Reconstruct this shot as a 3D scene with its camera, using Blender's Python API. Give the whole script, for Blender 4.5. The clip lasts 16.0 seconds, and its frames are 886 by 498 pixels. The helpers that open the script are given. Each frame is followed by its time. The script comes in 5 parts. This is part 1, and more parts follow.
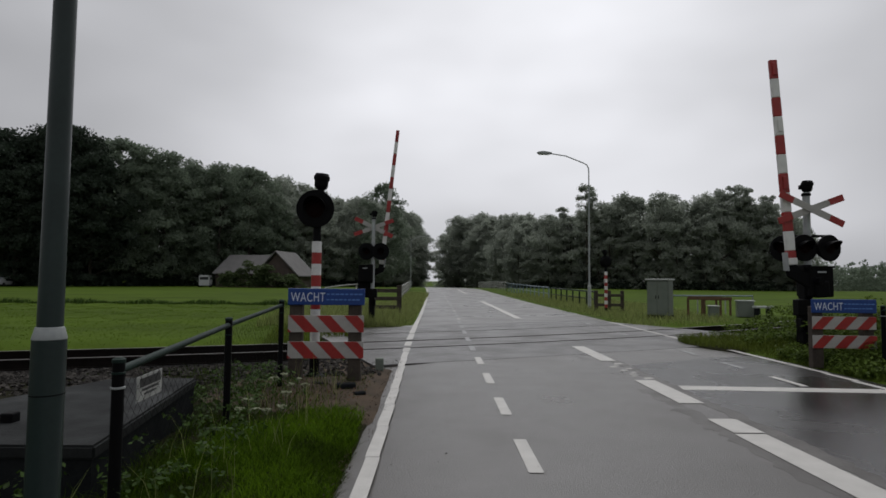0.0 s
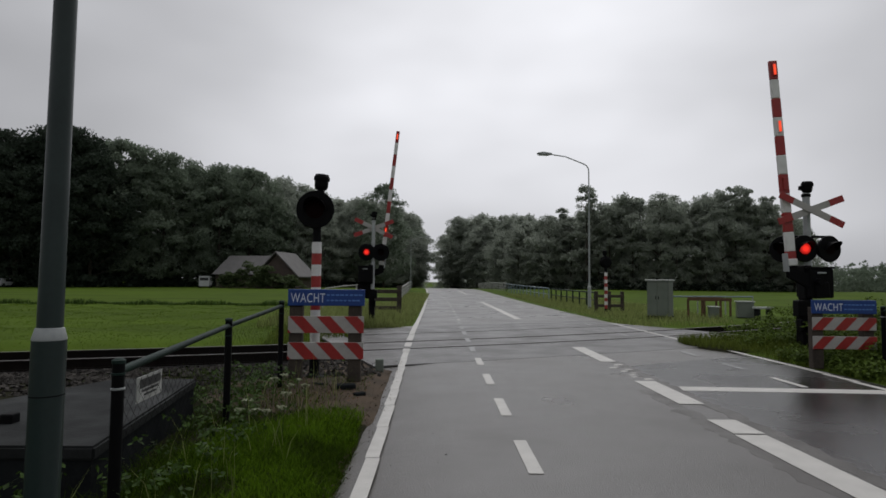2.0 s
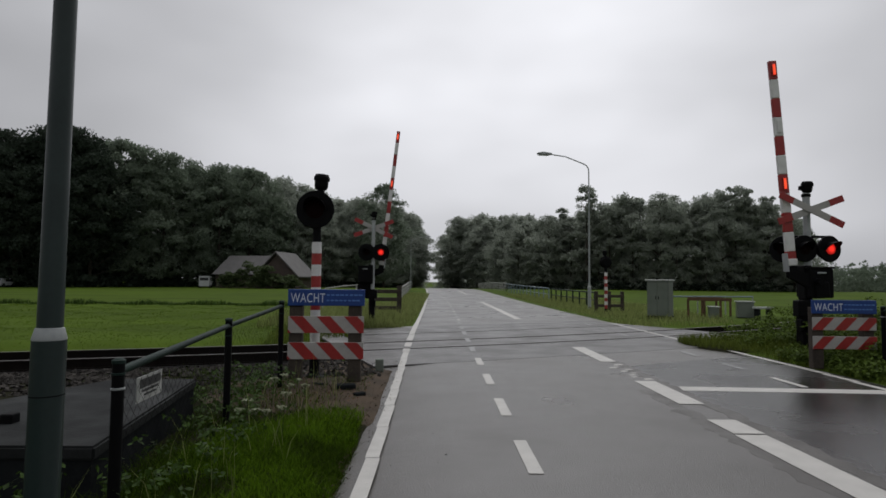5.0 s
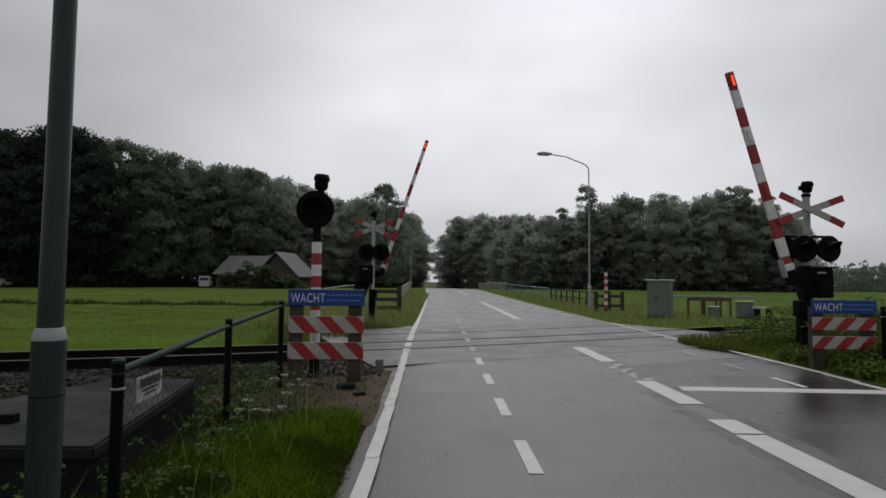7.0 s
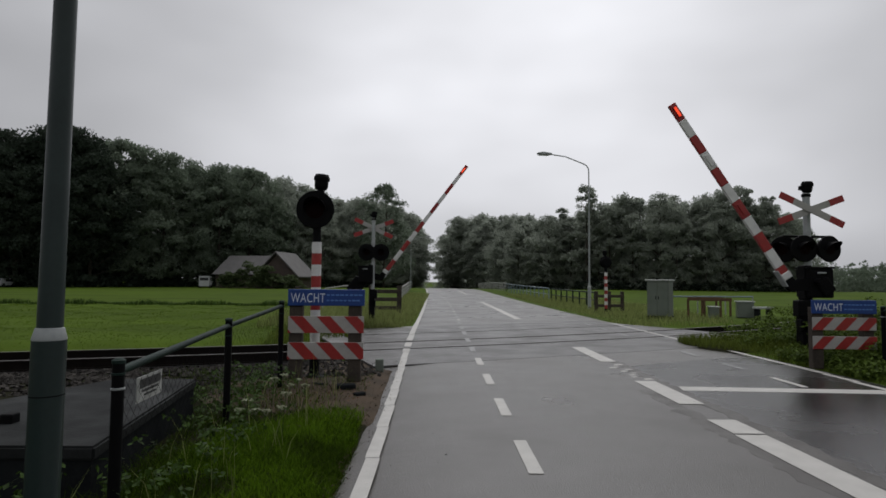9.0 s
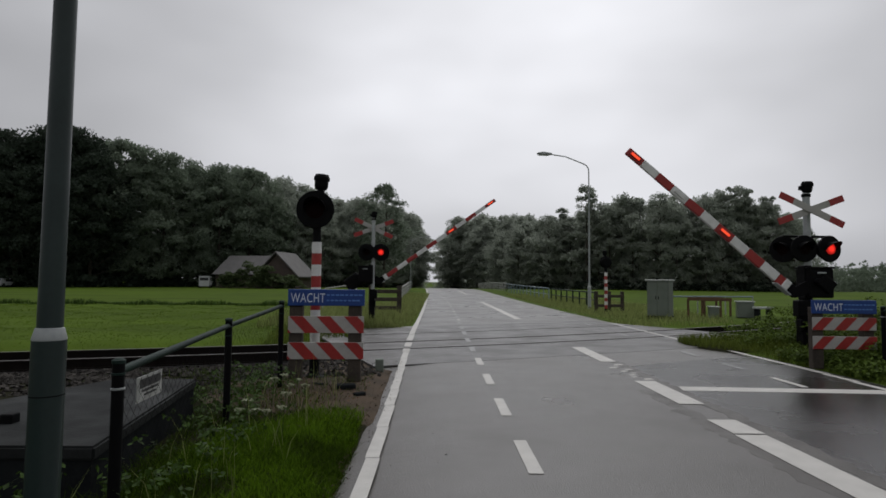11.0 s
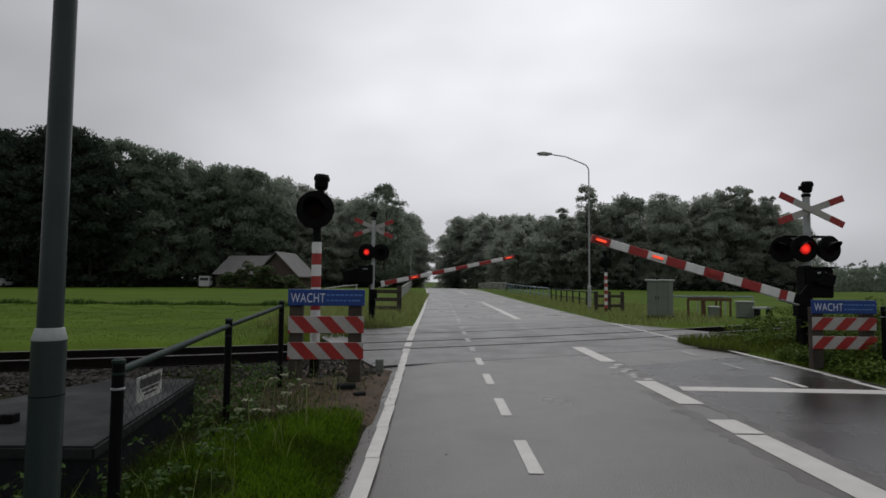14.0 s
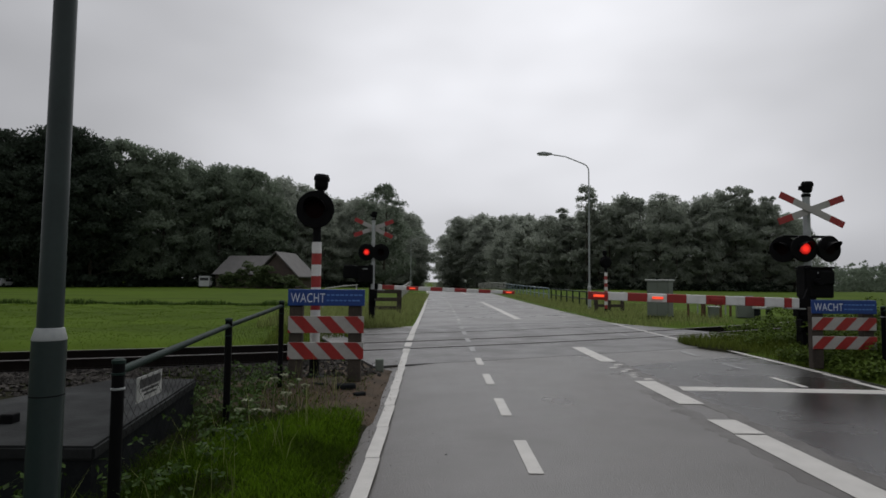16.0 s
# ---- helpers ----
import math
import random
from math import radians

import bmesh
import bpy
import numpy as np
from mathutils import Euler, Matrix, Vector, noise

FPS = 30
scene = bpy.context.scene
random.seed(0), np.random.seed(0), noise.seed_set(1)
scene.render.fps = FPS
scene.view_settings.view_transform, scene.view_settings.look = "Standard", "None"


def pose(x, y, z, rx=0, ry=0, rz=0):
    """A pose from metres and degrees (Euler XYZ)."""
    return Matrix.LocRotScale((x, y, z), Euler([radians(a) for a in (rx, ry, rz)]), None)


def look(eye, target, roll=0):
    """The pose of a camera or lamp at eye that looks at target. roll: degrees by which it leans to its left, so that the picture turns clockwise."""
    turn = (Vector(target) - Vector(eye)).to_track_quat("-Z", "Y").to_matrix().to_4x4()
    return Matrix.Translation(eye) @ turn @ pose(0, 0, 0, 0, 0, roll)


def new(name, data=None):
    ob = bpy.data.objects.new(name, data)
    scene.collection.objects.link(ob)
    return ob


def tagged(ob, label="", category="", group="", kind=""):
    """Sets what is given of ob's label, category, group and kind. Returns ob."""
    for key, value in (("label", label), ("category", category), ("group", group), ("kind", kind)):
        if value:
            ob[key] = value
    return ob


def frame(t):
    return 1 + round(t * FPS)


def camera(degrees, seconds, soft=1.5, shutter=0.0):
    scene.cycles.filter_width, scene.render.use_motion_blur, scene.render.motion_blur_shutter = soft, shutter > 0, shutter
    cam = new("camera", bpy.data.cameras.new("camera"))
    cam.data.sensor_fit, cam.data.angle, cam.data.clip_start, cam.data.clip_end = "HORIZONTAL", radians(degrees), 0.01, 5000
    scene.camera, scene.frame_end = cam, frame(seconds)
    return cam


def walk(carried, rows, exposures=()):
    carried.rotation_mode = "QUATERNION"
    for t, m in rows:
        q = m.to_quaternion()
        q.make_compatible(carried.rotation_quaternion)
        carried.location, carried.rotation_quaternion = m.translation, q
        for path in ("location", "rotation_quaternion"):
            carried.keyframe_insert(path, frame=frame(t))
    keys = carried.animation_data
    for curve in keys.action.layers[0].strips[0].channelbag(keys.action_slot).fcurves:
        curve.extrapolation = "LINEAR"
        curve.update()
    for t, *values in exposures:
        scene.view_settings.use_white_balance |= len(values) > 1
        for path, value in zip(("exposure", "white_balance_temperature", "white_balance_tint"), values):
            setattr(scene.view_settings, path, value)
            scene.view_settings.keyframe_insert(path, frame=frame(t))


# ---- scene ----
def aim(pitch):
    return look((0, 0, 1.56), (math.sin(radians(0.46)), math.cos(radians(0.46)), 1.56 + math.tan(radians(pitch))), 0.5)


cam = camera(76.5, 16.0, soft=1.6)
walk(cam, [(0.0, aim(3.20)), (0.4, aim(3.28)), (16.0, aim(3.28))])

# ---- light: overcast sky, soft sun behind the cloud ahead ----
SUN_EL, SUN_AZ, THIN_CLOUD = radians(56), radians(12), radians(9)
world = bpy.data.worlds.new("overcast_sky")
scene.world = world
world.use_nodes = True
wn, wl = world.node_tree.nodes, world.node_tree.links
wn.clear()


def wnode(kind, **kw):
    n = wn.new(kind)
    for k, v in kw.items():
        n.inputs[k].default_value = v
    return n


def wmath(op, a, b):
    n = wn.new("ShaderNodeMath")
    n.operation = op
    for i, v in enumerate((a, b)):
        if isinstance(v, (int, float)):
            n.inputs[i].default_value = v
        else:
            wl.new(v, n.inputs[i])
    return n.outputs[0]


sky = wn.new("ShaderNodeTexSky")
sky.sky_type = "NISHITA"
sky.sun_disc = False
sky.sun_elevation, sky.sun_rotation = SUN_EL, SUN_AZ
sky.dust_density = 6.0
grey_sky = wnode("ShaderNodeHueSaturation", Saturation=0.12, Value=0.008)
wl.new(sky.outputs[0], grey_sky.inputs["Color"])
tc = wn.new("ShaderNodeTexCoord")
squash = wnode("ShaderNodeMapping")
squash.inputs["Scale"].default_value = (1.0, 1.0, 2.2)
wl.new(tc.outputs["Generated"], squash.inputs[0])
clouds = wnode("ShaderNodeTexNoise", Scale=2.1, Detail=3.0, Roughness=0.42)
wl.new(squash.outputs[0], clouds.inputs["Vector"])
lobe = wn.new("ShaderNodeVectorMath")
lobe.operation = "DOT_PRODUCT"
wl.new(tc.outputs["Generated"], lobe.inputs[0])
lobe.inputs[1].default_value = (math.sin(THIN_CLOUD) * math.cos(radians(20)), math.cos(THIN_CLOUD) * math.cos(radians(20)), math.sin(radians(20)))
glow = wmath("POWER", wmath("MAXIMUM", lobe.outputs["Value"], 0.0), 5.0)
sep = wn.new("ShaderNodeSeparateXYZ")
wl.new(tc.outputs["Generated"], sep.inputs[0])
zenith = wmath("POWER", wmath("MAXIMUM", sep.outputs["Z"], 0.0), 3.0)
bright = wmath("ADD", wmath("ADD", wmath("MULTIPLY", glow, 0.475), 0.29), wmath("MULTIPLY", zenith, 0.72))
bright = wmath("MULTIPLY", bright, wmath("ADD", wmath("MULTIPLY", clouds.outputs[0], 0.95), 0.53))
tint = wn.new("ShaderNodeMix")
tint.data_type, tint.blend_type = "RGBA", "MULTIPLY"
tint.inputs["Factor"].default_value = 1.0
tint.inputs["B"].default_value = (0.965, 0.975, 1.03, 1)
wl.new(bright, tint.inputs["A"])
both = wn.new("ShaderNodeMix")
both.data_type, both.blend_type = "RGBA", "ADD"
both.inputs["Factor"].default_value = 1.0
wl.new(tint.outputs["Result"], both.inputs["A"])
wl.new(grey_sky.outputs[0], both.inputs["B"])
bg = wn.new("ShaderNodeBackground")
wl.new(both.outputs["Result"], bg.inputs[0])
bg.inputs[1].default_value = 1.0
out = wn.new("ShaderNodeOutputWorld")
wl.new(bg.outputs[0], out.inputs[0])

sun_data = bpy.data.lights.new("sun", "SUN")
sun_data.energy, sun_data.angle, sun_data.color = 0.6, radians(40), (1.0, 0.98, 0.95)
sun = new("sun", sun_data)
sun.matrix_world = look((20, -60, 90), (20 - math.sin(SUN_AZ), -60 - math.cos(SUN_AZ), 90 - math.tan(SUN_EL)))


# ---- materials ----
def material(name, col, col_b=None, rough=0.6, rough_b=None, scale=8.0, fine=60.0, bump=0.2, metal=0.0, spec=0.5, island=0.0, per_object=0.0, coat=0.0, thin=0.0, stretch=None):
    """A surface with two scales of variation, fine relief and its own gloss."""
    m = bpy.data.materials.new(name)
    m.use_nodes = True
    n, l = m.node_tree.nodes, m.node_tree.links
    p = n["Principled BSDF"]
    co = n.new("ShaderNodeTexCoord")
    big, small = n.new("ShaderNodeTexNoise"), n.new("ShaderNodeTexNoise")
    for tex, s in ((big, scale), (small, fine)):
        tex.inputs["Scale"].default_value = s
        tex.inputs["Detail"].default_value = 4.0
        if stretch:
            mp = n.new("ShaderNodeMapping")
            mp.inputs["Scale"].default_value = stretch
            l.new(co.outputs["Object"], mp.inputs[0])
            l.new(mp.outputs[0], tex.inputs["Vector"])
        else:
            l.new(co.outputs["Object"], tex.inputs["Vector"])
    mix_f = n.new("ShaderNodeMath")
    mix_f.operation = "MULTIPLY_ADD"
    l.new(small.outputs[0], mix_f.inputs[0])
    mix_f.inputs[1].default_value = 0.45
    l.new(big.outputs[0], mix_f.inputs[2])
    ramp = n.new("ShaderNodeMapRange")
    ramp.inputs["From Min"].default_value, ramp.inputs["From Max"].default_value = 0.45, 1.0
    l.new(mix_f.outputs[0], ramp.inputs["Value"])
    mix = n.new("ShaderNodeMix")
    mix.data_type = "RGBA"
    mix.inputs["A"].default_value = (*col, 1)
    mix.inputs["B"].default_value = (*(col_b or [c * 0.65 for c in col]), 1)
    l.new(ramp.outputs[0], mix.inputs["Factor"])
    colour = mix.outputs["Result"]
    if island or per_object:
        info = n.new("ShaderNodeNewGeometry") if island else n.new("ShaderNodeObjectInfo")
        source = info.outputs["Random Per Island"] if island else info.outputs["Random"]
        amount = island or per_object
        rng = n.new("ShaderNodeMapRange")
        rng.inputs["To Min"].default_value, rng.inputs["To Max"].default_value = 1 - amount, 1 + amount
        l.new(source, rng.inputs["Value"])
        hsv = n.new("ShaderNodeHueSaturation")
        l.new(colour, hsv.inputs["Color"])
        l.new(rng.outputs[0], hsv.inputs["Value"])
        colour = hsv.outputs[0]
    l.new(colour, p.inputs["Base Color"])
    if rough_b is None:
        p.inputs["Roughness"].default_value = rough
    else:
        rr = n.new("ShaderNodeMapRange")
        rr.inputs["From Min"].default_value, rr.inputs["From Max"].default_value = 0.35, 0.65
        rr.inputs["To Min"].default_value, rr.inputs["To Max"].default_value = rough, rough_b
        l.new(big.outputs[0], rr.inputs["Value"])
        l.new(rr.outputs[0], p.inputs["Roughness"])
    p.inputs["Metallic"].default_value = metal
    p.inputs["Specular IOR Level"].default_value = spec
    p.inputs["Coat Weight"].default_value = coat
    if bump:
        b = n.new("ShaderNodeBump")
        b.inputs["Strength"].default_value = bump
        b.inputs["Distance"].default_value = 0.01
        l.new(small.outputs[0], b.inputs["Height"])
        l.new(b.outputs[0], p.inputs["Normal"])
    if thin:
        tl = n.new("ShaderNodeBsdfTranslucent")
        l.new(colour, tl.inputs["Color"])
        ms = n.new("ShaderNodeMixShader")
        ms.inputs[0].default_value = thin
        l.new(p.outputs[0], ms.inputs[1])
        l.new(tl.outputs[0], ms.inputs[2])
        l.new(ms.outputs[0], n["Material Output"].inputs["Surface"])
    return m


def lamp_glass(name, core, rim, radius, strength):
    """A lit signal lens: hot in the middle, deeper red towards its rim."""
    m = bpy.data.materials.new(name)
    m.use_nodes = True
    n, l = m.node_tree.nodes, m.node_tree.links
    p = n["Principled BSDF"]
    co = n.new("ShaderNodeTexCoord")
    ln = n.new("ShaderNodeVectorMath")
    ln.operation = "LENGTH"
    l.new(co.outputs["Object"], ln.inputs[0])
    rng = n.new("ShaderNodeMapRange")
    rng.inputs["From Min"].default_value, rng.inputs["From Max"].default_value = radius * 0.3, radius
    l.new(ln.outputs["Value"], rng.inputs["Value"])
    mix = n.new("ShaderNodeMix")
    mix.data_type = "RGBA"
    mix.inputs["A"].default_value, mix.inputs["B"].default_value = (*core, 1), (*rim, 1)
    l.new(rng.outputs[0], mix.inputs["Factor"])
    l.new(mix.outputs["Result"], p.inputs["Emission Color"])
    p.inputs["Base Color"].default_value = (0.1, 0.005, 0.003, 1)
    p.inputs["Emission Strength"].default_value = strength
    return m


M_ASPHALT = material("wet_asphalt", (0.058, 0.052, 0.046), (0.033, 0.029, 0.025), 0.26, 0.48, 0.5, 70, 0.6, spec=0.95)
M_ASPHALT_WET = material("wet_darker_asphalt", (0.030, 0.028, 0.027), (0.019, 0.018, 0.017), 0.15, 0.36, 0.45, 110, 0.2, spec=0.8)
M_SEAM = material("gritty_seam_asphalt", (0.040, 0.034, 0.028), (0.024, 0.020, 0.017), 0.40, 0.6, 2.0, 90, 0.6, spec=0.8)
M_ASPHALT_DARK = material("wet_dark_asphalt", (0.052, 0.049, 0.046), (0.030, 0.028, 0.027), 0.34, 0.56, 0.9, 70, 0.35, spec=0.8)
M_PAINT_ROAD = material("worn_road_paint", (0.50, 0.485, 0.455), (0.38, 0.37, 0.345), 0.5, None, 5, 160, 0.3)
# faded markings; also colours the painted reflection strips on the deck
M_WORN_AND_SHEEN = material("faded_paint_and_sheen", (0.36, 0.36, 0.36), (0.12, 0.12, 0.12), 0.5, None, 9, 45, 0.3)
M_GRASS_GROUND = material("meadow_ground", (0.074, 0.120, 0.010), (0.038, 0.060, 0.009), 0.95, None, 0.22, 3, 0.8, spec=0.06, stretch=(0.35, 1.0, 1.0))
M_VERGE = material("verge_soil", (0.020, 0.022, 0.009), (0.012, 0.011, 0.006), 0.95, None, 1.3, 25, 0.9, spec=0.04)
M_DIRT = material("wet_sandy_dirt", (0.082, 0.058, 0.038), (0.036, 0.027, 0.018), 0.85, None, 2.2, 40, 0.9, spec=0.15)
M_BLADE = material("grass_blades", (0.050, 0.092, 0.004), (0.018, 0.034, 0.002), 0.7, None, 1.0, 20, 0, island=0.6, spec=0.04, thin=0.3)
M_BLADE_DRY = material("tall_seeding_grass", (0.270, 0.300, 0.110), (0.165, 0.205, 0.065), 0.7, None, 2, 20, 0, island=0.4, spec=0.12, thin=0.35)
M_WEED = material("weed_leaves", (0.052, 0.095, 0.018), (0.026, 0.050, 0.010), 0.6, None, 2, 20, 0, island=0.5, spec=0.12, thin=0.25)
M_WEED_BANK = material("nettle_leaves", (0.098, 0.145, 0.024), (0.046, 0.074, 0.013), 0.65, None, 2, 20, 0, island=0.5, spec=0.08, thin=0.3)
M_MEADOW = material("meadow_blades", (0.100, 0.158, 0.014), (0.064, 0.104, 0.010), 0.7, None, 0.4, 6, 0, island=0.2, spec=0.1, thin=0.3)
M_BANK = material("bank_grass_blades", (0.125, 0.160, 0.028), (0.070, 0.094, 0.017), 0.7, None, 1.2, 20, 0, island=0.45, spec=0.06, thin=0.3)
# brighter copy of the verge blades: light on their tips, painted
M_BLADE_HIGHLIGHT = material("highlight_grass_blades", (0.100, 0.185, 0.008), (0.060, 0.120, 0.005), 0.7, None, 1.2, 20, 0, island=0.4, spec=0.05, thin=0.35)
# leaf colour lightened: some haze is painted into it
M_LEAF_THIN_HAZE = material("foliage_thin_haze", (0.185, 0.225, 0.168), (0.145, 0.182, 0.130), 0.65, None, 0.12, 2, 0, island=0.16, spec=0.12, thin=0.6)
# leaf colour darkened to put lens vignetting and shade into it
M_LEAF_DIMMED = material("foliage_dimmed", (0.040, 0.056, 0.038), (0.027, 0.039, 0.027), 0.65, None, 0.12, 2, 0, island=0.2, spec=0.15, thin=0.4)
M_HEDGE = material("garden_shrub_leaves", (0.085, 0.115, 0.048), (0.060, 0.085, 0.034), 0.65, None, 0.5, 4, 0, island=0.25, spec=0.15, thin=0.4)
# leaf colour paled well past real leaves to paint thick haze
M_LEAF_HAZE = material("misty_foliage", (0.330, 0.360, 0.306), (0.290, 0.322, 0.268), 0.7, None, 0.12, 2, 0, island=0.10, spec=0.12, thin=0.68)
M_DEAD_LEAF = material("brown_fallen_leaves", (0.130, 0.070, 0.036), (0.060, 0.036, 0.020), 0.6, None, 5, 30, 0, island=0.6, spec=0.2)
M_BARK = material("tree_bark", (0.075, 0.062, 0.048), (0.035, 0.030, 0.024), 0.9, None, 3, 18, 0.8)
M_BLACK = material("black_enamel", (0.005, 0.005, 0.006), (0.003, 0.003, 0.003), 0.6, None, 6, 60, 0.1, spec=0.08)
M_LENS = material("dark_lens", (0.010, 0.003, 0.003), (0.006, 0.002, 0.002), 0.6, None, 6, 90, 0.1, spec=0.04)
M_GALV = material("galvanised_steel", (0.40, 0.42, 0.42), (0.28, 0.30, 0.30), 0.55, None, 5, 50, 0.08, 0.35)
M_POLE = material("grey_green_lamp_paint", (0.022, 0.036, 0.034), (0.014, 0.023, 0.022), 0.3, 0.45, 3, 40, 0.1, spec=0.35)
M_GREEN = material("dark_green_rail_paint", (0.014, 0.030, 0.024), (0.008, 0.017, 0.014), 0.55, None, 5, 50, 0.3, spec=0.14)
M_RED = material("red_signal_paint", (0.34, 0.024, 0.022), (0.24, 0.019, 0.017), 0.4, None, 7, 60, 0.05)
# signal white darkened: shade on the upright boards is put into the colour
M_WHITE_SHADED = material("white_board_shaded", (0.42, 0.405, 0.38), (0.29, 0.28, 0.265), 0.5, None, 4, 50, 0.05)
M_WHITE = material("white_signal_paint", (0.72, 0.72, 0.70), (0.56, 0.56, 0.54), 0.4, None, 7, 60, 0.05)
M_BLUE = material("blue_sign_enamel", (0.009, 0.046, 0.22), (0.007, 0.036, 0.17), 0.35, None, 5, 60, 0.03)
M_LETTER = material("sign_letter_paint", (0.62, 0.66, 0.74), (0.50, 0.54, 0.62), 0.5, None, 8, 60, 0)
M_TEXTBAR = material("sign_small_writing", (0.10, 0.22, 0.52), (0.07, 0.17, 0.44), 0.5, None, 8, 60, 0)
M_WOOD_POST = material("weathered_timber", (0.075, 0.062, 0.050), (0.036, 0.030, 0.025), 0.85, None, 5, 40, 0.6, spec=0.2)
M_WOOD_BROWN = material("brown_stained_wood", (0.140, 0.082, 0.046), (0.075, 0.045, 0.028), 0.75, None, 5, 40, 0.5, spec=0.2)
# darker than wet concrete: shade and vignetting are put into the colour
M_CONCRETE = material("wet_concrete_dimmed", (0.020, 0.022, 0.023), (0.009, 0.010, 0.011), 0.85, 0.95, 2.5, 35, 0.4, spec=0.03)
# lighter copy of the wall concrete for the lid's sky-lit top
M_LID = material("wet_concrete_lid_skylit", (0.025, 0.027, 0.027), (0.012, 0.013, 0.013), 0.6, 0.85, 1.6, 30, 0.5, spec=0.12)
M_CABINET = material("grey_green_cabinet_paint", (0.150, 0.175, 0.145), (0.105, 0.125, 0.100), 0.5, None, 2.5, 40, 0.08)
M_CABINET_TOP = material("pale_cabinet_roof", (0.42, 0.44, 0.42), (0.30, 0.32, 0.30), 0.5, None, 4, 40, 0.08)
M_STEEL = material("worn_rail_steel", (0.20, 0.19, 0.185), (0.11, 0.095, 0.085), 0.38, None, 5, 60, 0.2, 0.6)
M_RUST = material("rusty_rail_web", (0.014, 0.011, 0.010), (0.008, 0.007, 0.006), 0.9, None, 6, 60, 0.5, spec=0.04)
M_SLEEPER = material("tarred_sleeper", (0.018, 0.016, 0.015), (0.010, 0.009, 0.009), 0.9, None, 4, 40, 0.6, spec=0.1)
M_STONE = material("ballast_stone", (0.055, 0.050, 0.045), (0.022, 0.020, 0.018), 0.85, None, 4, 40, 0.4, island=0.7, spec=0.1)
M_BALLAST = material("ballast_bed", (0.026, 0.024, 0.022), (0.012, 0.012, 0.011), 0.95, None, 14, 50, 1.0, spec=0.1)
M_ROOF = material("grey_roof_tiles", (0.125, 0.120, 0.116), (0.085, 0.082, 0.080), 0.75, None, 0.8, 12, 0.6)
M_BRICK = material("brown_house_brick", (0.085, 0.062, 0.050), (0.052, 0.040, 0.034), 0.85, None, 1.5, 14, 0.5)
M_GLASS = material("dark_window_glass", (0.02, 0.022, 0.024), (0.015, 0.016, 0.018), 0.08, None, 3, 30, 0)
M_CAR = material("white_vehicle_paint", (0.42, 0.43, 0.44), (0.34, 0.35, 0.36), 0.3, None, 3, 40, 0, coat=0.3)
M_TYRE = material("tyre_rubber", (0.015, 0.015, 0.015), (0.010, 0.010, 0.010), 0.8, None, 8, 60, 0.2)
M_BRIDGE_BLUE = material("pale_blue_rail_paint", (0.19, 0.25, 0.29), (0.13, 0.18, 0.21), 0.5, None, 3, 40, 0.1)
M_BRIDGE_WHITE = material("weathered_white_rail", (0.42, 0.42, 0.40), (0.26, 0.26, 0.25), 0.6, None, 4, 40, 0.2)
M_FLOWER = material("white_umbel", (0.22, 0.24, 0.15), (0.13, 0.15, 0.08), 0.8, None, 6, 40, 0)
M_PANEL = material("weathered_sign_panel", (0.48, 0.48, 0.46), (0.28, 0.29, 0.27), 0.6, None, 9, 40, 0.1)
M_INK = material("faded_black_ink", (0.04, 0.04, 0.04), (0.03, 0.03, 0.03), 0.6, None, 6, 40, 0)
M_GLOW_PED = lamp_glass("lit_warning_lens", (1.0, 0.16, 0.008), (0.55, 0.006, 0.002), 0.125, 1.5)
M_GLOW_RED = lamp_glass("lit_red_lens", (1.0, 0.028, 0.016), (0.22, 0.004, 0.004), 0.100, 1.1)
M_GLOW_BOOM = lamp_glass("lit_boom_light", (1.0, 0.085, 0.03), (0.9, 0.035, 0.016), 0.14, 1.0)
M_LAMP_BOWL = material("lamp_bowl", (0.42, 0.43, 0.42), (0.33, 0.34, 0.33), 0.3, None, 5, 40, 0)


# ---- builders ----
def finish(name, bm, mat, smooth=False):
    me = bpy.data.meshes.new(name)
    bmesh.ops.recalc_face_normals(bm, faces=bm.faces)
    bm.to_mesh(me)
    bm.free()
    me.materials.append(mat)
    if smooth:
        me.polygons.foreach_set("use_smooth", [len(p.vertices) <= 4 for p in me.polygons])
        me.set_sharp_from_angle(angle=radians(35))
    return me


def part(name, bm, mat, parent=None, label="", smooth=False, at=(0, 0, 0)):
    ob = new(name, bm if isinstance(bm, bpy.types.Mesh) else finish(name, bm, mat, smooth))
    ob.parent = parent
    ob.location = at
    if label:
        tagged(ob, label)
    return ob


def thing(name, at, label, category, group="", turn=0.0):
    ob = new(name)
    ob.empty_display_size = 0.2
    ob.matrix_world = pose(*at, 0, 0, turn)
    return tagged(ob, label, category, group)


def structure(ob, label="", category=""):
    return tagged(ob, label, category, "", "structure")


def box(cx, cy, cz, sx, sy, sz, bevel=0.0, bm=None, turn=None):
    """A box by its centre and size, edges rounded by bevel."""
    bm = bm or bmesh.new()
    m = Matrix.Translation((cx, cy, cz)) @ (turn or Matrix()) @ Matrix.Diagonal((sx, sy, sz, 1))
    made = bmesh.ops.create_cube(bm, size=1.0, matrix=m)
    if bevel:
        edges = list({e for v in made["verts"] for e in v.link_edges})
        bmesh.ops.bevel(bm, geom=edges, offset=bevel, segments=2, affect="EDGES", profile=0.5)
    return bm


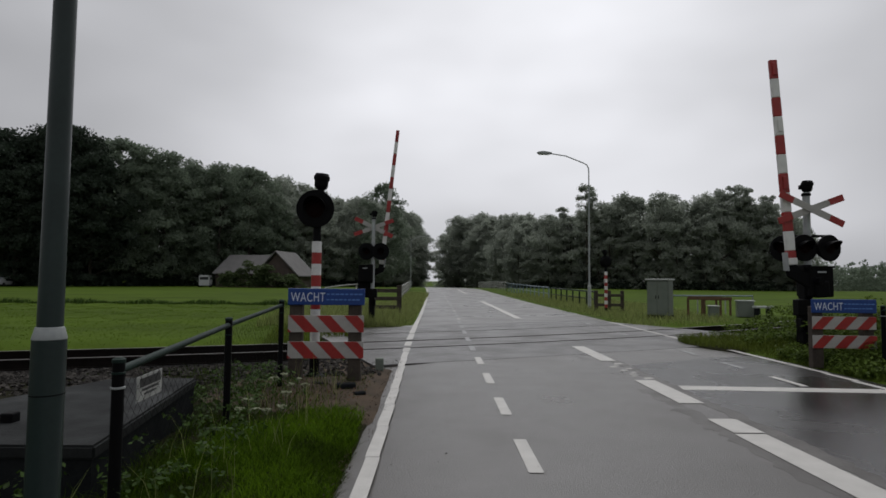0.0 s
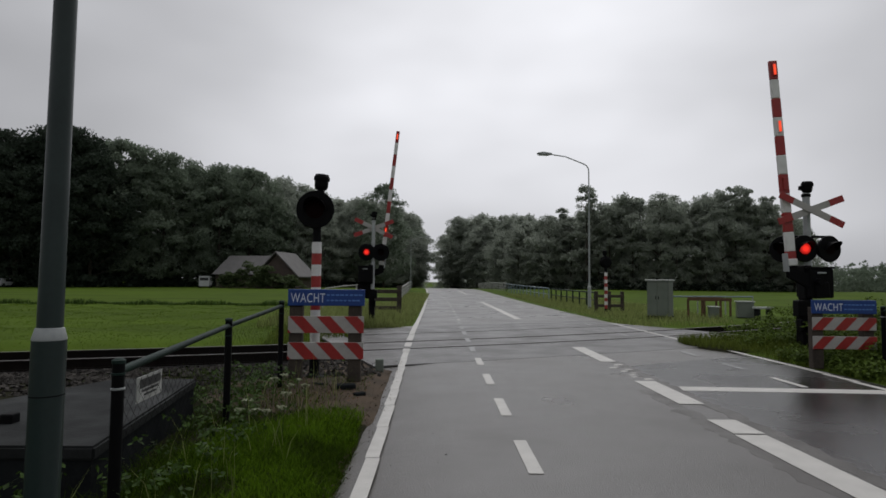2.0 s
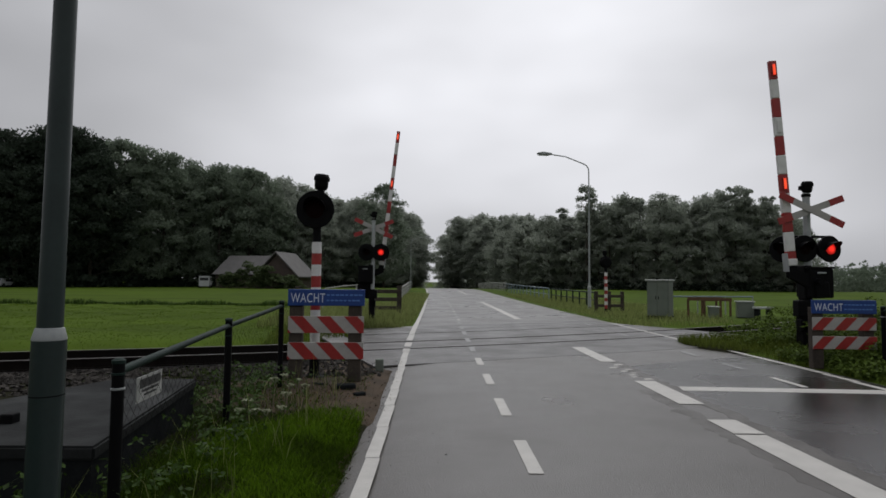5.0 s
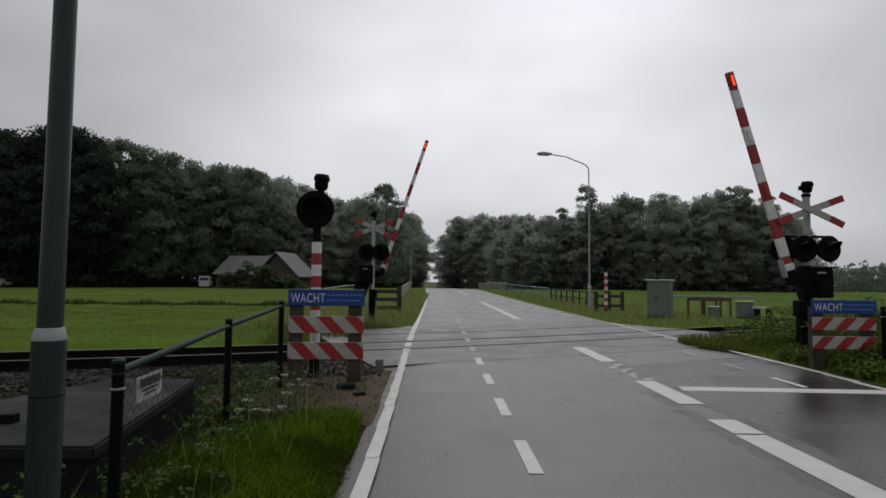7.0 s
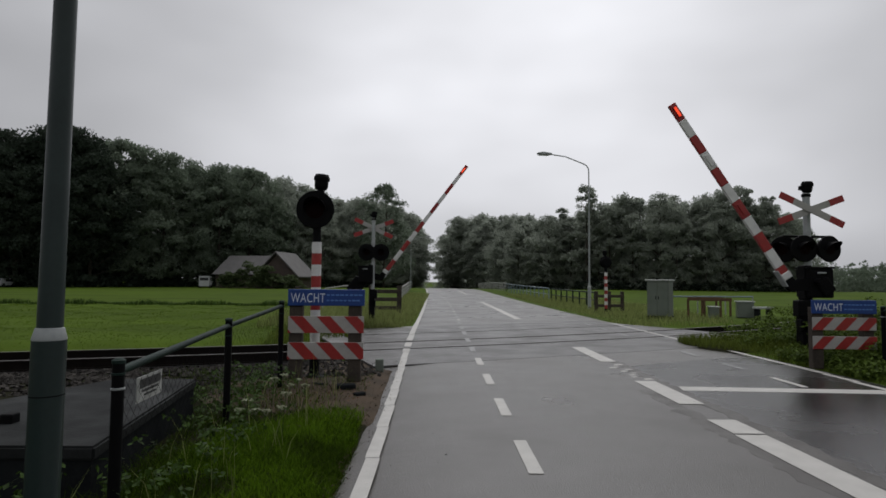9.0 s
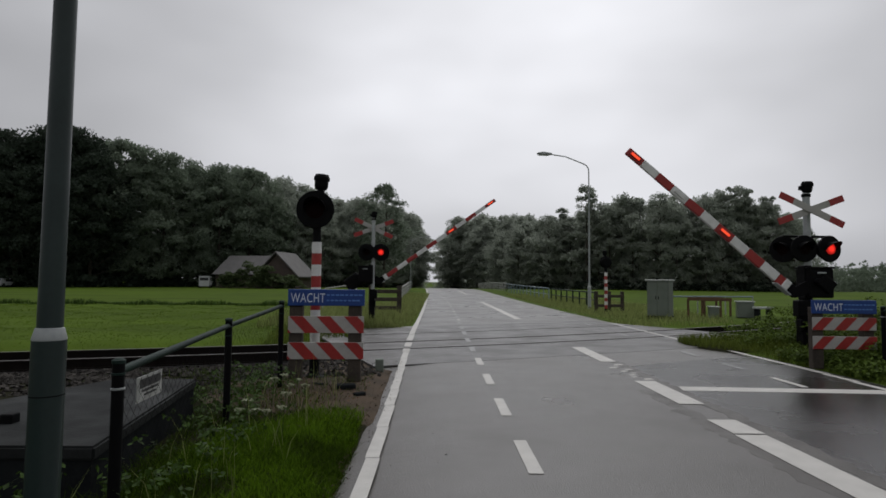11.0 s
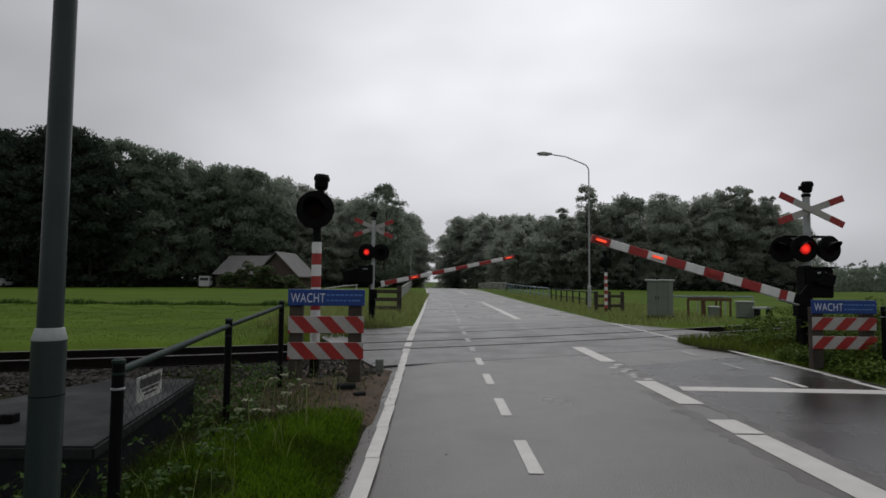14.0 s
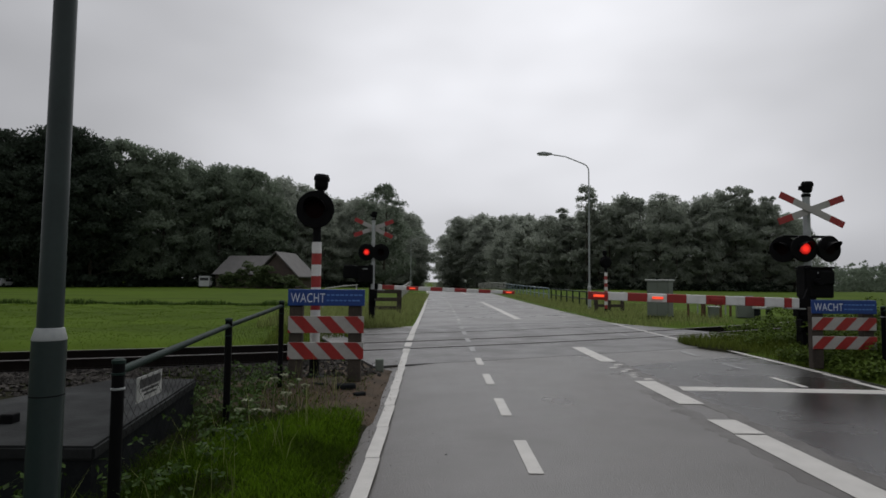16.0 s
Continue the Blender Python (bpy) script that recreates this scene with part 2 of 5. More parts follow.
def tube(a, b, ra, rb=None, seg=16, bm=None):
    bm = bm or bmesh.new()
    a, b = Vector(a), Vector(b)
    d = b - a
    m = Matrix.Translation((a + b) / 2) @ d.to_track_quat("Z", "Y").to_matrix().to_4x4()
    bmesh.ops.create_cone(bm, cap_ends=True, segments=seg, radius1=ra, radius2=ra if rb is None else rb, depth=d.length, matrix=m)
    return bm


def chain(points, r, seg=10, bm=None):
    """A bent round bar through the points."""
    bm = bm or bmesh.new()
    rs = r if isinstance(r, (list, tuple)) else [r] * len(points)
    rings = []
    for i, p in enumerate(points):
        d = Vector(points[min(i + 1, len(points) - 1)]) - Vector(points[max(i - 1, 0)])
        q = d.to_track_quat("Z", "Y")
        rings.append([bm.verts.new(Vector(p) + q @ Vector((math.cos(k * math.tau / seg) * rs[i], math.sin(k * math.tau / seg) * rs[i], 0))) for k in range(seg)])
    for u, v in zip(rings, rings[1:]):
        for k in range(seg):
            bm.faces.new((u[k], u[(k + 1) % seg], v[(k + 1) % seg], v[k]))
    bm.faces.new(rings[0])
    bm.faces.new(rings[-1])
    return bm


def prism(outline, y0, y1, bm=None):
    """An outline in x and z, drawn out from y0 to y1."""
    bm = bm or bmesh.new()
    f = [bm.verts.new((x, y0, z)) for x, z in outline]
    g = [bm.verts.new((x, y1, z)) for x, z in outline]
    bm.faces.new(f)
    bm.faces.new(g[::-1])
    for i in range(len(f)):
        j = (i + 1) % len(f)
        bm.faces.new((f[i], f[j], g[j], g[i]))
    return bm


def lathe(profile, axis="Z", seg=24, bm=None, at=(0, 0, 0)):
    """Turns (radius, height) pairs round an axis: Z up or Y towards the back."""
    bm = bm or bmesh.new()
    rings = []
    for r, h in profile:
        ring = []
        for k in range(seg):
            c, s = math.cos(k * math.tau / seg) * r, math.sin(k * math.tau / seg) * r
            ring.append(bm.verts.new(Vector(at) + (Vector((c, s, h)) if axis == "Z" else Vector((c, h, s)))))
        rings.append(ring)
    for u, v in zip(rings, rings[1:]):
        for k in range(seg):
            bm.faces.new((u[k], u[(k + 1) % seg], v[(k + 1) % seg], v[k]))
    bm.faces.new(rings[0])
    bm.faces.new(rings[-1])
    return bm


def soup(name, verts, faces, mat):
    me = bpy.data.meshes.new(name)
    me.from_pydata(verts.tolist() if hasattr(verts, "tolist") else verts, [], faces)
    me.materials.append(mat)
    return me


def step(a, b, v):
    t = np.clip((v - a) / (b - a), 0, 1)
    return t * t * (3 - 2 * t)


# ---- the lie of the land ----
def track_y(x):
    """The railway's centre line, crossing the road at a slant."""
    u = np.clip(x + 0.67, -14, 22)
    slope = 0.42 + 0.016 * u
    return 13.9 + 0.42 * u + 0.008 * u * u + slope * (x + 0.67 - u)


ROAD_L, ROAD_R = -0.84, 6.95


def bend(y):
    """The far road swings a little aside."""
    y = np.asarray(y, float)
    return -0.00022 * np.clip(y - 18.0, 0.0, 70.0) ** 2 - 0.0308 * np.maximum(y - 88.0, 0.0)


def fall(y):
    return -3.0 * step(115.0, 230.0, y)


def level(y):
    """The road's height: it rises a little to a bridge before it falls away."""
    return fall(y) + 0.36 * np.exp(-((np.asarray(y, float) - 84.0) / 26.0) ** 2)


def land(x, y):
    """Height of the ground sheet."""
    x, y = np.asarray(x, float), np.asarray(y, float)
    away = np.maximum(ROAD_L - x, x - ROAD_R)
    beside = np.maximum(ROAD_L + bend(y) - x, x - ROAD_R - bend(y))
    z = fall(y) + (level(y) - fall(y)) * (1 - step(2.5, 8.0, beside))
    rough = 0.04 * np.sin(x * 1.7 + 0.6 * y) * np.cos(y * 1.3 - 0.8 * x) + 0.02 * np.sin(4.1 * x) * np.sin(3.7 * y)
    z = z + rough * step(0.3, 1.2, away)
    z = z - 0.05 * (1 - step(-0.1, 0.25, np.where(y > 30, beside, away)))
    off = np.abs(y - track_y(x)) / 1.12
    z = z - 0.22 * (1 - step(1.6, 3.0, off)) * np.maximum(step(1.5, 2.5, -0.6 - x), step(0.3, 1.0, x - 8.2))
    z = z + 0.26 * step(0.25, 1.3, x - ROAD_R) * step(6.5, 9, y) * (1 - step(11.5, 14.5, y)) * (1 - step(14, 20, x))
    across = (y - track_y(x)) / 1.12
    z = np.where((across > -3.3) & (across < 5.35) & (x > -2.5) & (x < 8.8), np.minimum(z, -0.06), z)
    z = z - 0.10 * step(1.4, 2.2, ROAD_L - x) * (1 - step(6.8, 8.0, y))
    return z


def sheet(name, xs, ys, height, mat, lift=0.0):
    X, Y = np.meshgrid(xs, ys)
    Z = height(X, Y) + lift
    v = np.stack([X, Y, Z], -1).reshape(-1, 3)
    nx, ny = len(xs), len(ys)
    f = [(j * nx + i, j * nx + i + 1, (j + 1) * nx + i + 1, (j + 1) * nx + i) for j in range(ny - 1) for i in range(nx - 1)]
    me = soup(name, v, f, mat)
    me.polygons.foreach_set("use_smooth", [True] * len(me.polygons))
    return new(name, me)


far = np.array([40, 60, 90, 130, 190, 280, 420, 650, 1000, 1600, 2500.0])
gx = np.concatenate([-far[::-1], np.arange(-30, -12, 1.0), np.arange(-12, 16, 0.22), np.arange(16, 36, 1.0), far])
gy = np.concatenate([-far[::-1][6:], np.arange(-30, 0, 2.0), np.arange(0, 26, 0.22), np.arange(26, 60, 1.5), np.arange(60, 260, 8.0), [280, 420, 650, 1000, 1600, 2500.0]])
ground = sheet("ground", gx, gy, land, M_GRASS_GROUND)
structure(ground, "flat green meadow with wet grass beyond the railway", "meadow")

ry = np.concatenate([np.arange(-30, 0, 2.0), np.arange(0, 30, 0.35), np.arange(30, 110, 4.0), np.arange(110, 300, 8.0)])
rng = np.random.default_rng(4)


def road_left(y):
    """Ragged left edge of the asphalt."""
    return -0.76 - 0.23 * step(4.0, 9.0, y)


left_edge = road_left(ry) + rng.normal(0, 0.025, len(ry)) + 0.04 * np.sin(ry * 1.1)
right_edge = ROAD_R + rng.normal(0, 0.02, len(ry))
cols = np.linspace(0, 1, 9)
rv = np.array([(l + (r - l) * c + float(bend(y)), y, float(level(y)) + (0.0 if 0 < c < 1 else -0.045)) for l, r, y in zip(left_edge, right_edge, ry) for c in cols])
rf = [(j * 9 + i, j * 9 + i + 1, (j + 1) * 9 + i + 1, (j + 1) * 9 + i) for j in range(len(ry) - 1) for i in range(8)]
road = new("road", soup("road", rv, rf, M_ASPHALT))
structure(road, "wet grey asphalt road with cycle lanes on both sides", "road")


def flat(name, corners, mat, parent, z=0.004, label=""):
    """A thin painted or laid piece on the road, by its corners in plan."""
    bm = bmesh.new()
    top = [bm.verts.new((x, y, float(level(y)) + z)) for x, y in corners]
    low = [bm.verts.new((x, y, float(level(y)) + z - 0.0035)) for x, y in corners]
    bm.faces.new(top)
    for i in range(len(top)):
        j = (i + 1) % len(top)
        bm.faces.new((top[i], low[i], low[j], top[j]))
    return part(name, bm, mat, parent, label)


def strip(name, x, y0, y1, w, mat, parent, z=0.004):
    """A painted line that follows the road's bend and rise."""
    n = max(1, round((y1 - y0) / 4.0)) if y1 > 18 else 1
    ys = [y0 + (y1 - y0) * k / n for k in range(n + 1)]
    v, f = [], []
    for k, yy in enumerate(ys):
        c, h = x + float(bend(yy)), float(level(yy)) + z + (0.006 if yy > 30 else 0.0)
        v += [(c - w / 2, yy, h - 0.0035), (c - w / 2, yy, h), (c + w / 2, yy, h), (c + w / 2, yy, h - 0.0035)]
        if k:
            a, b = 4 * k - 4, 4 * k
            f += [(a, a + 1, b + 1, b), (a + 1, a + 2, b + 2, b + 1), (a + 2, a + 3, b + 3, b + 2)]
    return part(name, soup(name, v, f, mat), None, parent)


def edge_x(y):
    """The edge line drifts aside towards the crossing."""
    return -0.545 - 0.22 * float(step(2.0, 19.0, y))


# verge on the near side: soil, dirt patch at the boards
vx, vy = np.arange(-16.0, -0.6, 0.12), np.concatenate([np.arange(-30, 0.6, 1.0), np.arange(0.6, 12.0, 0.12)])
verge = sheet("verge", vx, vy, lambda x, y: land(x, y) + 0.09 * (1 - step(-1.0, 0.4, y)) - 0.15 * step(-2.6, -1.6, y - track_y(x)) - 0.1 * step(9.5, 10.5, y) * step(-3.5, -2.5, x), M_VERGE, 0.006)
structure(verge, "muddy grassy road verge with weeds", "verge")
dirt = sheet("dirt_patch", np.arange(-3.6, -0.7, 0.1), np.arange(5.6, 11.3, 0.12), lambda x, y: land(x, y) - 0.03 * step(0.0, 1.2, np.abs(x + 1.9) - 0.7) - 0.05 * step(0.0, 0.9, 6.7 - y + 0.5 * (-1.2 - x)), M_DIRT, 0.02)
structure(dirt, "bare wet sandy soil round the warning boards", "soil")

# the lane to the stop line has a darker, smoother wet surface
lane = flat("lane_surface", [(3.52, -30.0), (6.94, -30.0), (6.94, 12.2), (5.6, 11.7), (3.62, 10.6), (3.50, 7.0)], M_ASPHALT_WET, road, 0.0015)
# dirty ragged seams on both sides of the centre line
sr = random.Random(31)
for x0, x1, rag, y1, z in ((3.46, 3.56, 0.10, 11.4, 0.0024), (2.98, 3.10, 0.13, 8.4, 0.0012)):
    n = int((y1 - 2.0) / 0.11)
    near = [(x0 - sr.uniform(0.0, rag), 2.0 + 0.11 * k) for k in range(n)]
    far_side = [(x1 + sr.uniform(0.0, rag), 2.0 + 0.11 * k) for k in range(n)]
    flat("surface_seam", near + far_side[::-1], M_SEAM, road, z)
# ---- road markings ----
for k in range(-26, 14):
    y0 = -2.3 + 1.05 * k
    y1 = y0 + 1.035
    strip("edge_line", edge_x((y0 + y1) / 2), y0, y1, 0.125, M_PAINT_ROAD, road, 0.0055)
for y0, y1 in ((12.42, 12.7), (12.75, 13.0), (13.4, 14.3), (14.8, 16.4), (16.5, 18.4), (18.4, 21.0)):
    strip("edge_line", edge_x((y0 + y1) / 2), y0, y1, 0.16, M_PAINT_ROAD, road, 0.012)
strip("edge_line", -0.765, 21.0, 110.0, 0.15, M_PAINT_ROAD, road)
for k in range(-17, 4):
    strip("cycle_lane_dash", 0.815, 4.66 + 1.98 * k, 5.62 + 1.98 * k, 0.125, M_PAINT_ROAD, road, 0.0055)
for k in range(4, 9):
    strip("cycle_lane_dash", 0.80, 4.66 + 1.98 * k, 5.62 + 1.98 * k, 0.12, M_WORN_AND_SHEEN, road, 0.012)
for k in range(9, 36):
    strip("cycle_lane_dash", 0.85, 4.66 + 1.98 * k, 5.62 + 1.98 * k, 0.12, M_WORN_AND_SHEEN if k % 3 else M_PAINT_ROAD, road)
for x, y0, y1, w in ((3.23, -30.0, 5.86, 0.325), (3.25, 5.91, 6.5, 0.325), (3.29, 7.32, 9.0, 0.33), (3.37, 11.14, 13.6, 0.3), (3.36, 23.4, 42.0, 0.3), (3.36, 60, 75, 0.3)):
    strip("centre_line", x, y0, y1, w, M_PAINT_ROAD, road, 0.0075)
for i in range(9):
    cx, cy, s = 3.12 + random.random() * 0.35, 9.2 + 0.2 * i, 0.03 + 0.05 * random.random()
    flat("worn_paint_patch", [(cx - s, cy - s), (cx + s * 1.4, cy - s * 0.6), (cx + s, cy + s), (cx - s * 0.7, cy + s * 0.8)], M_PAINT_ROAD, road)
flat("stop_line", [(3.58, 8.24), (6.58, 8.08), (6.58, 8.38), (3.64, 8.56)], M_PAINT_ROAD, road, 0.005)
for y0, y1, m in [(8.55, 9.42, M_PAINT_ROAD), (10.25, 11.1, M_WORN_AND_SHEEN), (12.1, 12.9, M_WORN_AND_SHEEN)] + [(-30 + 1.98 * k, -29.04 + 1.98 * k, M_PAINT_ROAD) for k in range(16)]:
    strip("cycle_lane_dash", 5.57, y0, y1, 0.11, m, road, 0.009)
strip("edge_line", 6.63, -30, 7.6, 0.12, M_PAINT_ROAD, road)
for k in range(8):
    strip("edge_line", 6.63 + 0.18 * float(step(7.4, 10.6, 7.975 + 0.75 * k)), 7.6 + 0.75 * k, 8.35 + 0.75 * k, 0.12, M_PAINT_ROAD, road)
strip("edge_line", 6.66, 15.6, 21.8, 0.12, M_PAINT_ROAD, road, 0.012)
for k in range(6):
    strip("cycle_lane_dash", 5.55, 16.5 + 1.98 * k, 17.4 + 1.98 * k, 0.11, M_WORN_AND_SHEEN, road, 0.012)

# ---- railway ----
def along(x, off):
    s = 0.42 + 0.016 * float(np.clip(x + 0.67, -14, 22))
    n = math.hypot(1, s)
    return (x - off * s / n, float(track_y(x)) + off / n)


def track_strip(name, off0, off1, x0, x1, z0, z1, mat, parent=None, n=60, label=""):
    """A bar that follows the track between two offsets, from z0 up to z1."""
    bm = bmesh.new()
    rows = []
    for i in range(n + 1):
        x = x0 + (x1 - x0) * i / n
        a, b = along(x, off0), along(x, off1)
        rows.append([bm.verts.new((*a, z0)), bm.verts.new((*a, z1)), bm.verts.new((*b, z1)), bm.verts.new((*b, z0))])
    for u, v in zip(rows, rows[1:]):
        for k in range(4):
            bm.faces.new((u[k], u[(k + 1) % 4], v[(k + 1) % 4], v[k]))
    bm.faces.new(rows[0])
    bm.faces.new(rows[-1])
    return part(name, bm, mat, parent, label)


PAN_L, PAN_R = -2.3, 8.6
crossing = track_strip("level_crossing_deck", -3.1, 5.2, PAN_L, PAN_R, -0.05, 0.004, M_ASPHALT_DARK)
structure(crossing, "dark wet asphalt deck of the level crossing", "crossing deck")
for off in (-0.72, 0.72):
    track_strip("rail_groove", off - 0.13, off - 0.04, PAN_L, PAN_R, -0.02, 0.010, M_SLEEPER, crossing)
    track_strip("rail_in_deck", off - 0.035, off + 0.035, PAN_L, PAN_R, -0.02, 0.013, M_STEEL, crossing)
# pale strips that paint the wet deck's reflections
for off in (-1.02, 3.9):
    track_strip("wet_reflection_strip", off - 0.035, off + 0.035, PAN_L, PAN_R, -0.02, 0.0095, M_WORN_AND_SHEEN, crossing)
for off in (2.7,):
    track_strip("deck_joint", off - 0.02, off + 0.02, PAN_L, PAN_R, -0.02, 0.009, M_SLEEPER, crossing)
for x0, x1 in ((-60, PAN_L), (PAN_R, 90)):
    for off in (-0.72, 0.72):
        rail = track_strip("rail", off - 0.035, off + 0.035, x0, x1, 0.022, 0.03, M_STEEL)
        structure(rail, "worn steel rail on dark sleepers", "rail")
        track_strip("rail_head", off - 0.036, off + 0.036, x0, x1, -0.02, 0.0225, M_RUST, rail)
        track_strip("rail_web", off - 0.02, off + 0.02, x0, x1, -0.14, -0.02, M_RUST, rail)
        track_strip("rail_foot", off - 0.07, off + 0.07, x0, x1, -0.165, -0.14, M_RUST, rail)
    bed = track_strip("ballast_bed", -2.9, 2.4, x0, x1, -0.5, -0.19, M_BALLAST)
    structure(bed, "bed of dark wet ballast under the railway", "ballast")
sleeper_bm = box(0, 0, 0, 0.25, 2.6, 0.14, 0.015)
sleeper_me = finish("sleeper", sleeper_bm, M_SLEEPER)
sl = thing("sleepers", (0, 0, 0), "row of dark tarred sleepers bedded in ballast", "sleepers")
structure(sl)
for k in range(74):
    x = -26 + 0.6 * k if k < 40 else PAN_R + 0.4 + 0.6 * (k - 40)
    if PAN_L - 0.1 < x < PAN_R + 0.1:
        continue
    o = part("sleeper", sleeper_me, None, sl)
    cx, cy = along(x, 0)
    s = 0.42 + 0.016 * float(np.clip(x + 0.67, -14, 22))
    o.matrix_basis = pose(cx, cy, -0.235, 0, 0, math.degrees(math.atan(s)))


def stones(name, pts, size, mat, seed):
    """Many small uneven stones in one mesh."""
    r = np.random.default_rng(seed)
    base = np.array([(1, 0, 0), (-1, 0, 0), (0, 1, 0), (0, -1, 0), (0, 0, 1), (0, 0, -1)], float)
    tris = [(0, 2, 4), (2, 1, 4), (1, 3, 4), (3, 0, 4), (2, 0, 5), (1, 2, 5), (3, 1, 5), (0, 3, 5)]
    n = len(pts)
    v = base[None] * r.uniform(0.5, 1.2, (n, 6, 1)) + r.normal(0, 0.25, (n, 6, 3))
    v = v * (size * r.uniform(0.5, 1.4, (n, 1, 1))) * np.array([1, 1, 0.7]) + pts[:, None, :]
    f = [(i * 6 + a, i * 6 + b, i * 6 + c) for i in range(n) for a, b, c in tris]
    return new(name, soup(name, v.reshape(-1, 3), f, mat))


r = np.random.default_rng(8)
pts = []
for k in range(11000):
    x, off = r.uniform(-16, PAN_L - 0.1), -1.15 - 3.0 * r.uniform() ** 1.3
    cx, cy = along(x, off)
    pts.append((cx, cy, max(-0.18, float(land(cx, cy))) + r.uniform(0.0, 0.04)))
bal = stones("ballast_stones", np.array(pts), 0.045, M_STONE, 3)
tagged(bal, "loose grey-brown ballast stones along the track", "ballast", kind="stuff")
pts = np.array([(x, y, 0.02) for x, y in zip(r.uniform(-3.2, -0.9, 260), r.uniform(7.6, 11.0, 260))])
peb = stones("pebbles", pts, 0.02, M_STONE, 5)
tagged(peb, "scattered pebbles on bare soil", "pebbles", kind="stuff")


# ---- street lamps ----
def street_lamp(at, turn, height, label, r_low, r_up, z_step, mat, reach=2.3):
    t = thing("street_lamp", at, label, "street lamp", "street lamps", turn)
    part("pole_base", tube((0, 0, -0.3), (0, 0, z_step), r_low, r_low, 32), mat, t, smooth=True)
    # pale colour paints the light caught on the sloping collar
    part("collar", lathe([(r_low, z_step - 0.004), (r_low + 0.001, z_step + 0.001), (r_up + 0.004, z_step + 0.05), (r_up, z_step + 0.052)], seg=32), M_GALV, t, "sloping collar painted pale as if catching light", True)
    part("pole", tube((0, 0, z_step + 0.02), (0, 0, height - 0.55), r_up, r_up * 0.62, 24), mat, t, smooth=True)
    arm = [(0, 0, height - 0.58), (-0.02, 0, height - 0.3), (-0.12, 0, height - 0.12), (-0.35, 0, height), (-reach * 0.6, 0, height + 0.38), (-reach, 0, height + 0.5)]
    part("bracket_arm", chain(arm, 0.034, 12), mat, t, smooth=True)
    head = prism([(-reach + 0.1, height + 0.56), (-reach - 0.45, height + 0.63), (-reach - 0.78, height + 0.56), (-reach - 0.74, height + 0.47), (-reach + 0.1, height + 0.46)], -0.13, 0.13)
    bmesh.ops.bevel(head, geom=list(head.edges), offset=0.03, segments=2, affect="EDGES")
    lamp = part("lamp_head", head, mat, t)
    part("bowl", box(-reach - 0.38, 0, height + 0.45, 0.6, 0.2, 0.07, 0.03), M_LAMP_BOWL, lamp)
    part("seam", lathe([(r_low, z_step - 0.250), (r_low + 0.0012, z_step - 0.249), (r_low + 0.0012, z_step - 0.245), (r_low, z_step - 0.244)], seg=32), M_BLACK, t)
    return t


street_lamp((-1.745, 2.56, 0), 180, 8.6, "grey-green steel street lamp on the grassy verge", 0.068, 0.052, 1.285, M_POLE)
street_lamp((8.75, 32.5, 0), 4, 8.5, "tall slim grey street lamp with curved bracket arm", 0.10, 0.055, 1.3, M_GALV)
street_lamp((-4.3, 88, 0), 180, 8.0, "distant grey street lamp beside the road", 0.10, 0.06, 1.3, M_GALV)


# ---- signals ----
def signal_head(parent, at, radius, turn, lit_mat, lens_r, name="signal_lamp"):
    """A round black screen with a hooded lens. Returns the lit lens that comes forward when the lamp burns."""
    head = new(name)
    head.empty_display_size = 0.1
    head.parent = parent
    head.matrix_basis = pose(*at, 0, 0, turn)
    part("screen", lathe([(radius * 0.97, 0.0), (radius, 0.01), (radius, 0.03), (lens_r * 1.6, 0.06), (lens_r * 1.6, 0.17), (lens_r * 1.2, 0.19)], "Y", 36), M_BLACK, head)
    part("lens", lathe([(lens_r * 0.5, -0.016), (lens_r, -0.006), (lens_r, 0.004)], "Y", 28), M_LENS, head)
    hood = bmesh.new()
    ring_a, ring_b = [], []
    for k in range(15):
        a = radians(-10 + 200 * k / 14)
        for rr, lst, ln in ((lens_r * 1.16, ring_a, 0), (lens_r * 1.16, ring_b, 1)):
            depth = -0.05 - 0.17 * max(0.0, math.sin(a)) if ln else 0.002
            lst.append((hood.verts.new((rr * math.cos(a), depth, rr * math.sin(a))), hood.verts.new((rr * 1.05 * math.cos(a), depth, rr * 1.05 * math.sin(a)))))
    for k in range(14):
        for q in (0, 1):
            hood.faces.new((ring_a[k][q], ring_a[k + 1][q], ring_b[k + 1][q], ring_b[k][q]))
        hood.faces.new((ring_b[k][0], ring_b[k + 1][0], ring_b[k + 1][1], ring_b[k][1]))
    part("hood", hood, M_BLACK, head)
    lit = part("lit_lens", lathe([(lens_r * 0.3, -0.012), (lens_r * 0.75, -0.006), (lens_r, 0.006), (lens_r, 0.016)], "Y", 28), lit_mat, head, "glowing red warning lens")
    lit.location = (0, 0.08, 0)
    return lit


def bell(parent, at, s, knob=True):
    """The bell on top of a post, with its bracket where it has one."""
    profile = [(0.055, 0.0), (0.055, 0.03), (0.085, 0.05), (0.098, 0.08), (0.102, 0.17), (0.116, 0.175), (0.116, 0.225), (0.095, 0.245), (0.03, 0.25)]
    b = part("bell", lathe([(r * s, h * s) for r, h in profile], seg=20), M_BLACK, parent, "black warning bell", True)
    b.matrix_basis = pose(*at, 0, 4, 0)
    if knob:
        part("bell_bracket", box(-0.10 * s, 0, 0.12 * s, 0.14 * s, 0.07 * s, 0.09 * s, 0.012), M_BLACK, b)
    part("bell_cap", lathe([(0.10 * s, 0.246 * s), (0.10 * s, 0.262 * s), (0.02 * s, 0.272 * s)], seg=16), M_BLACK, b)
    return b


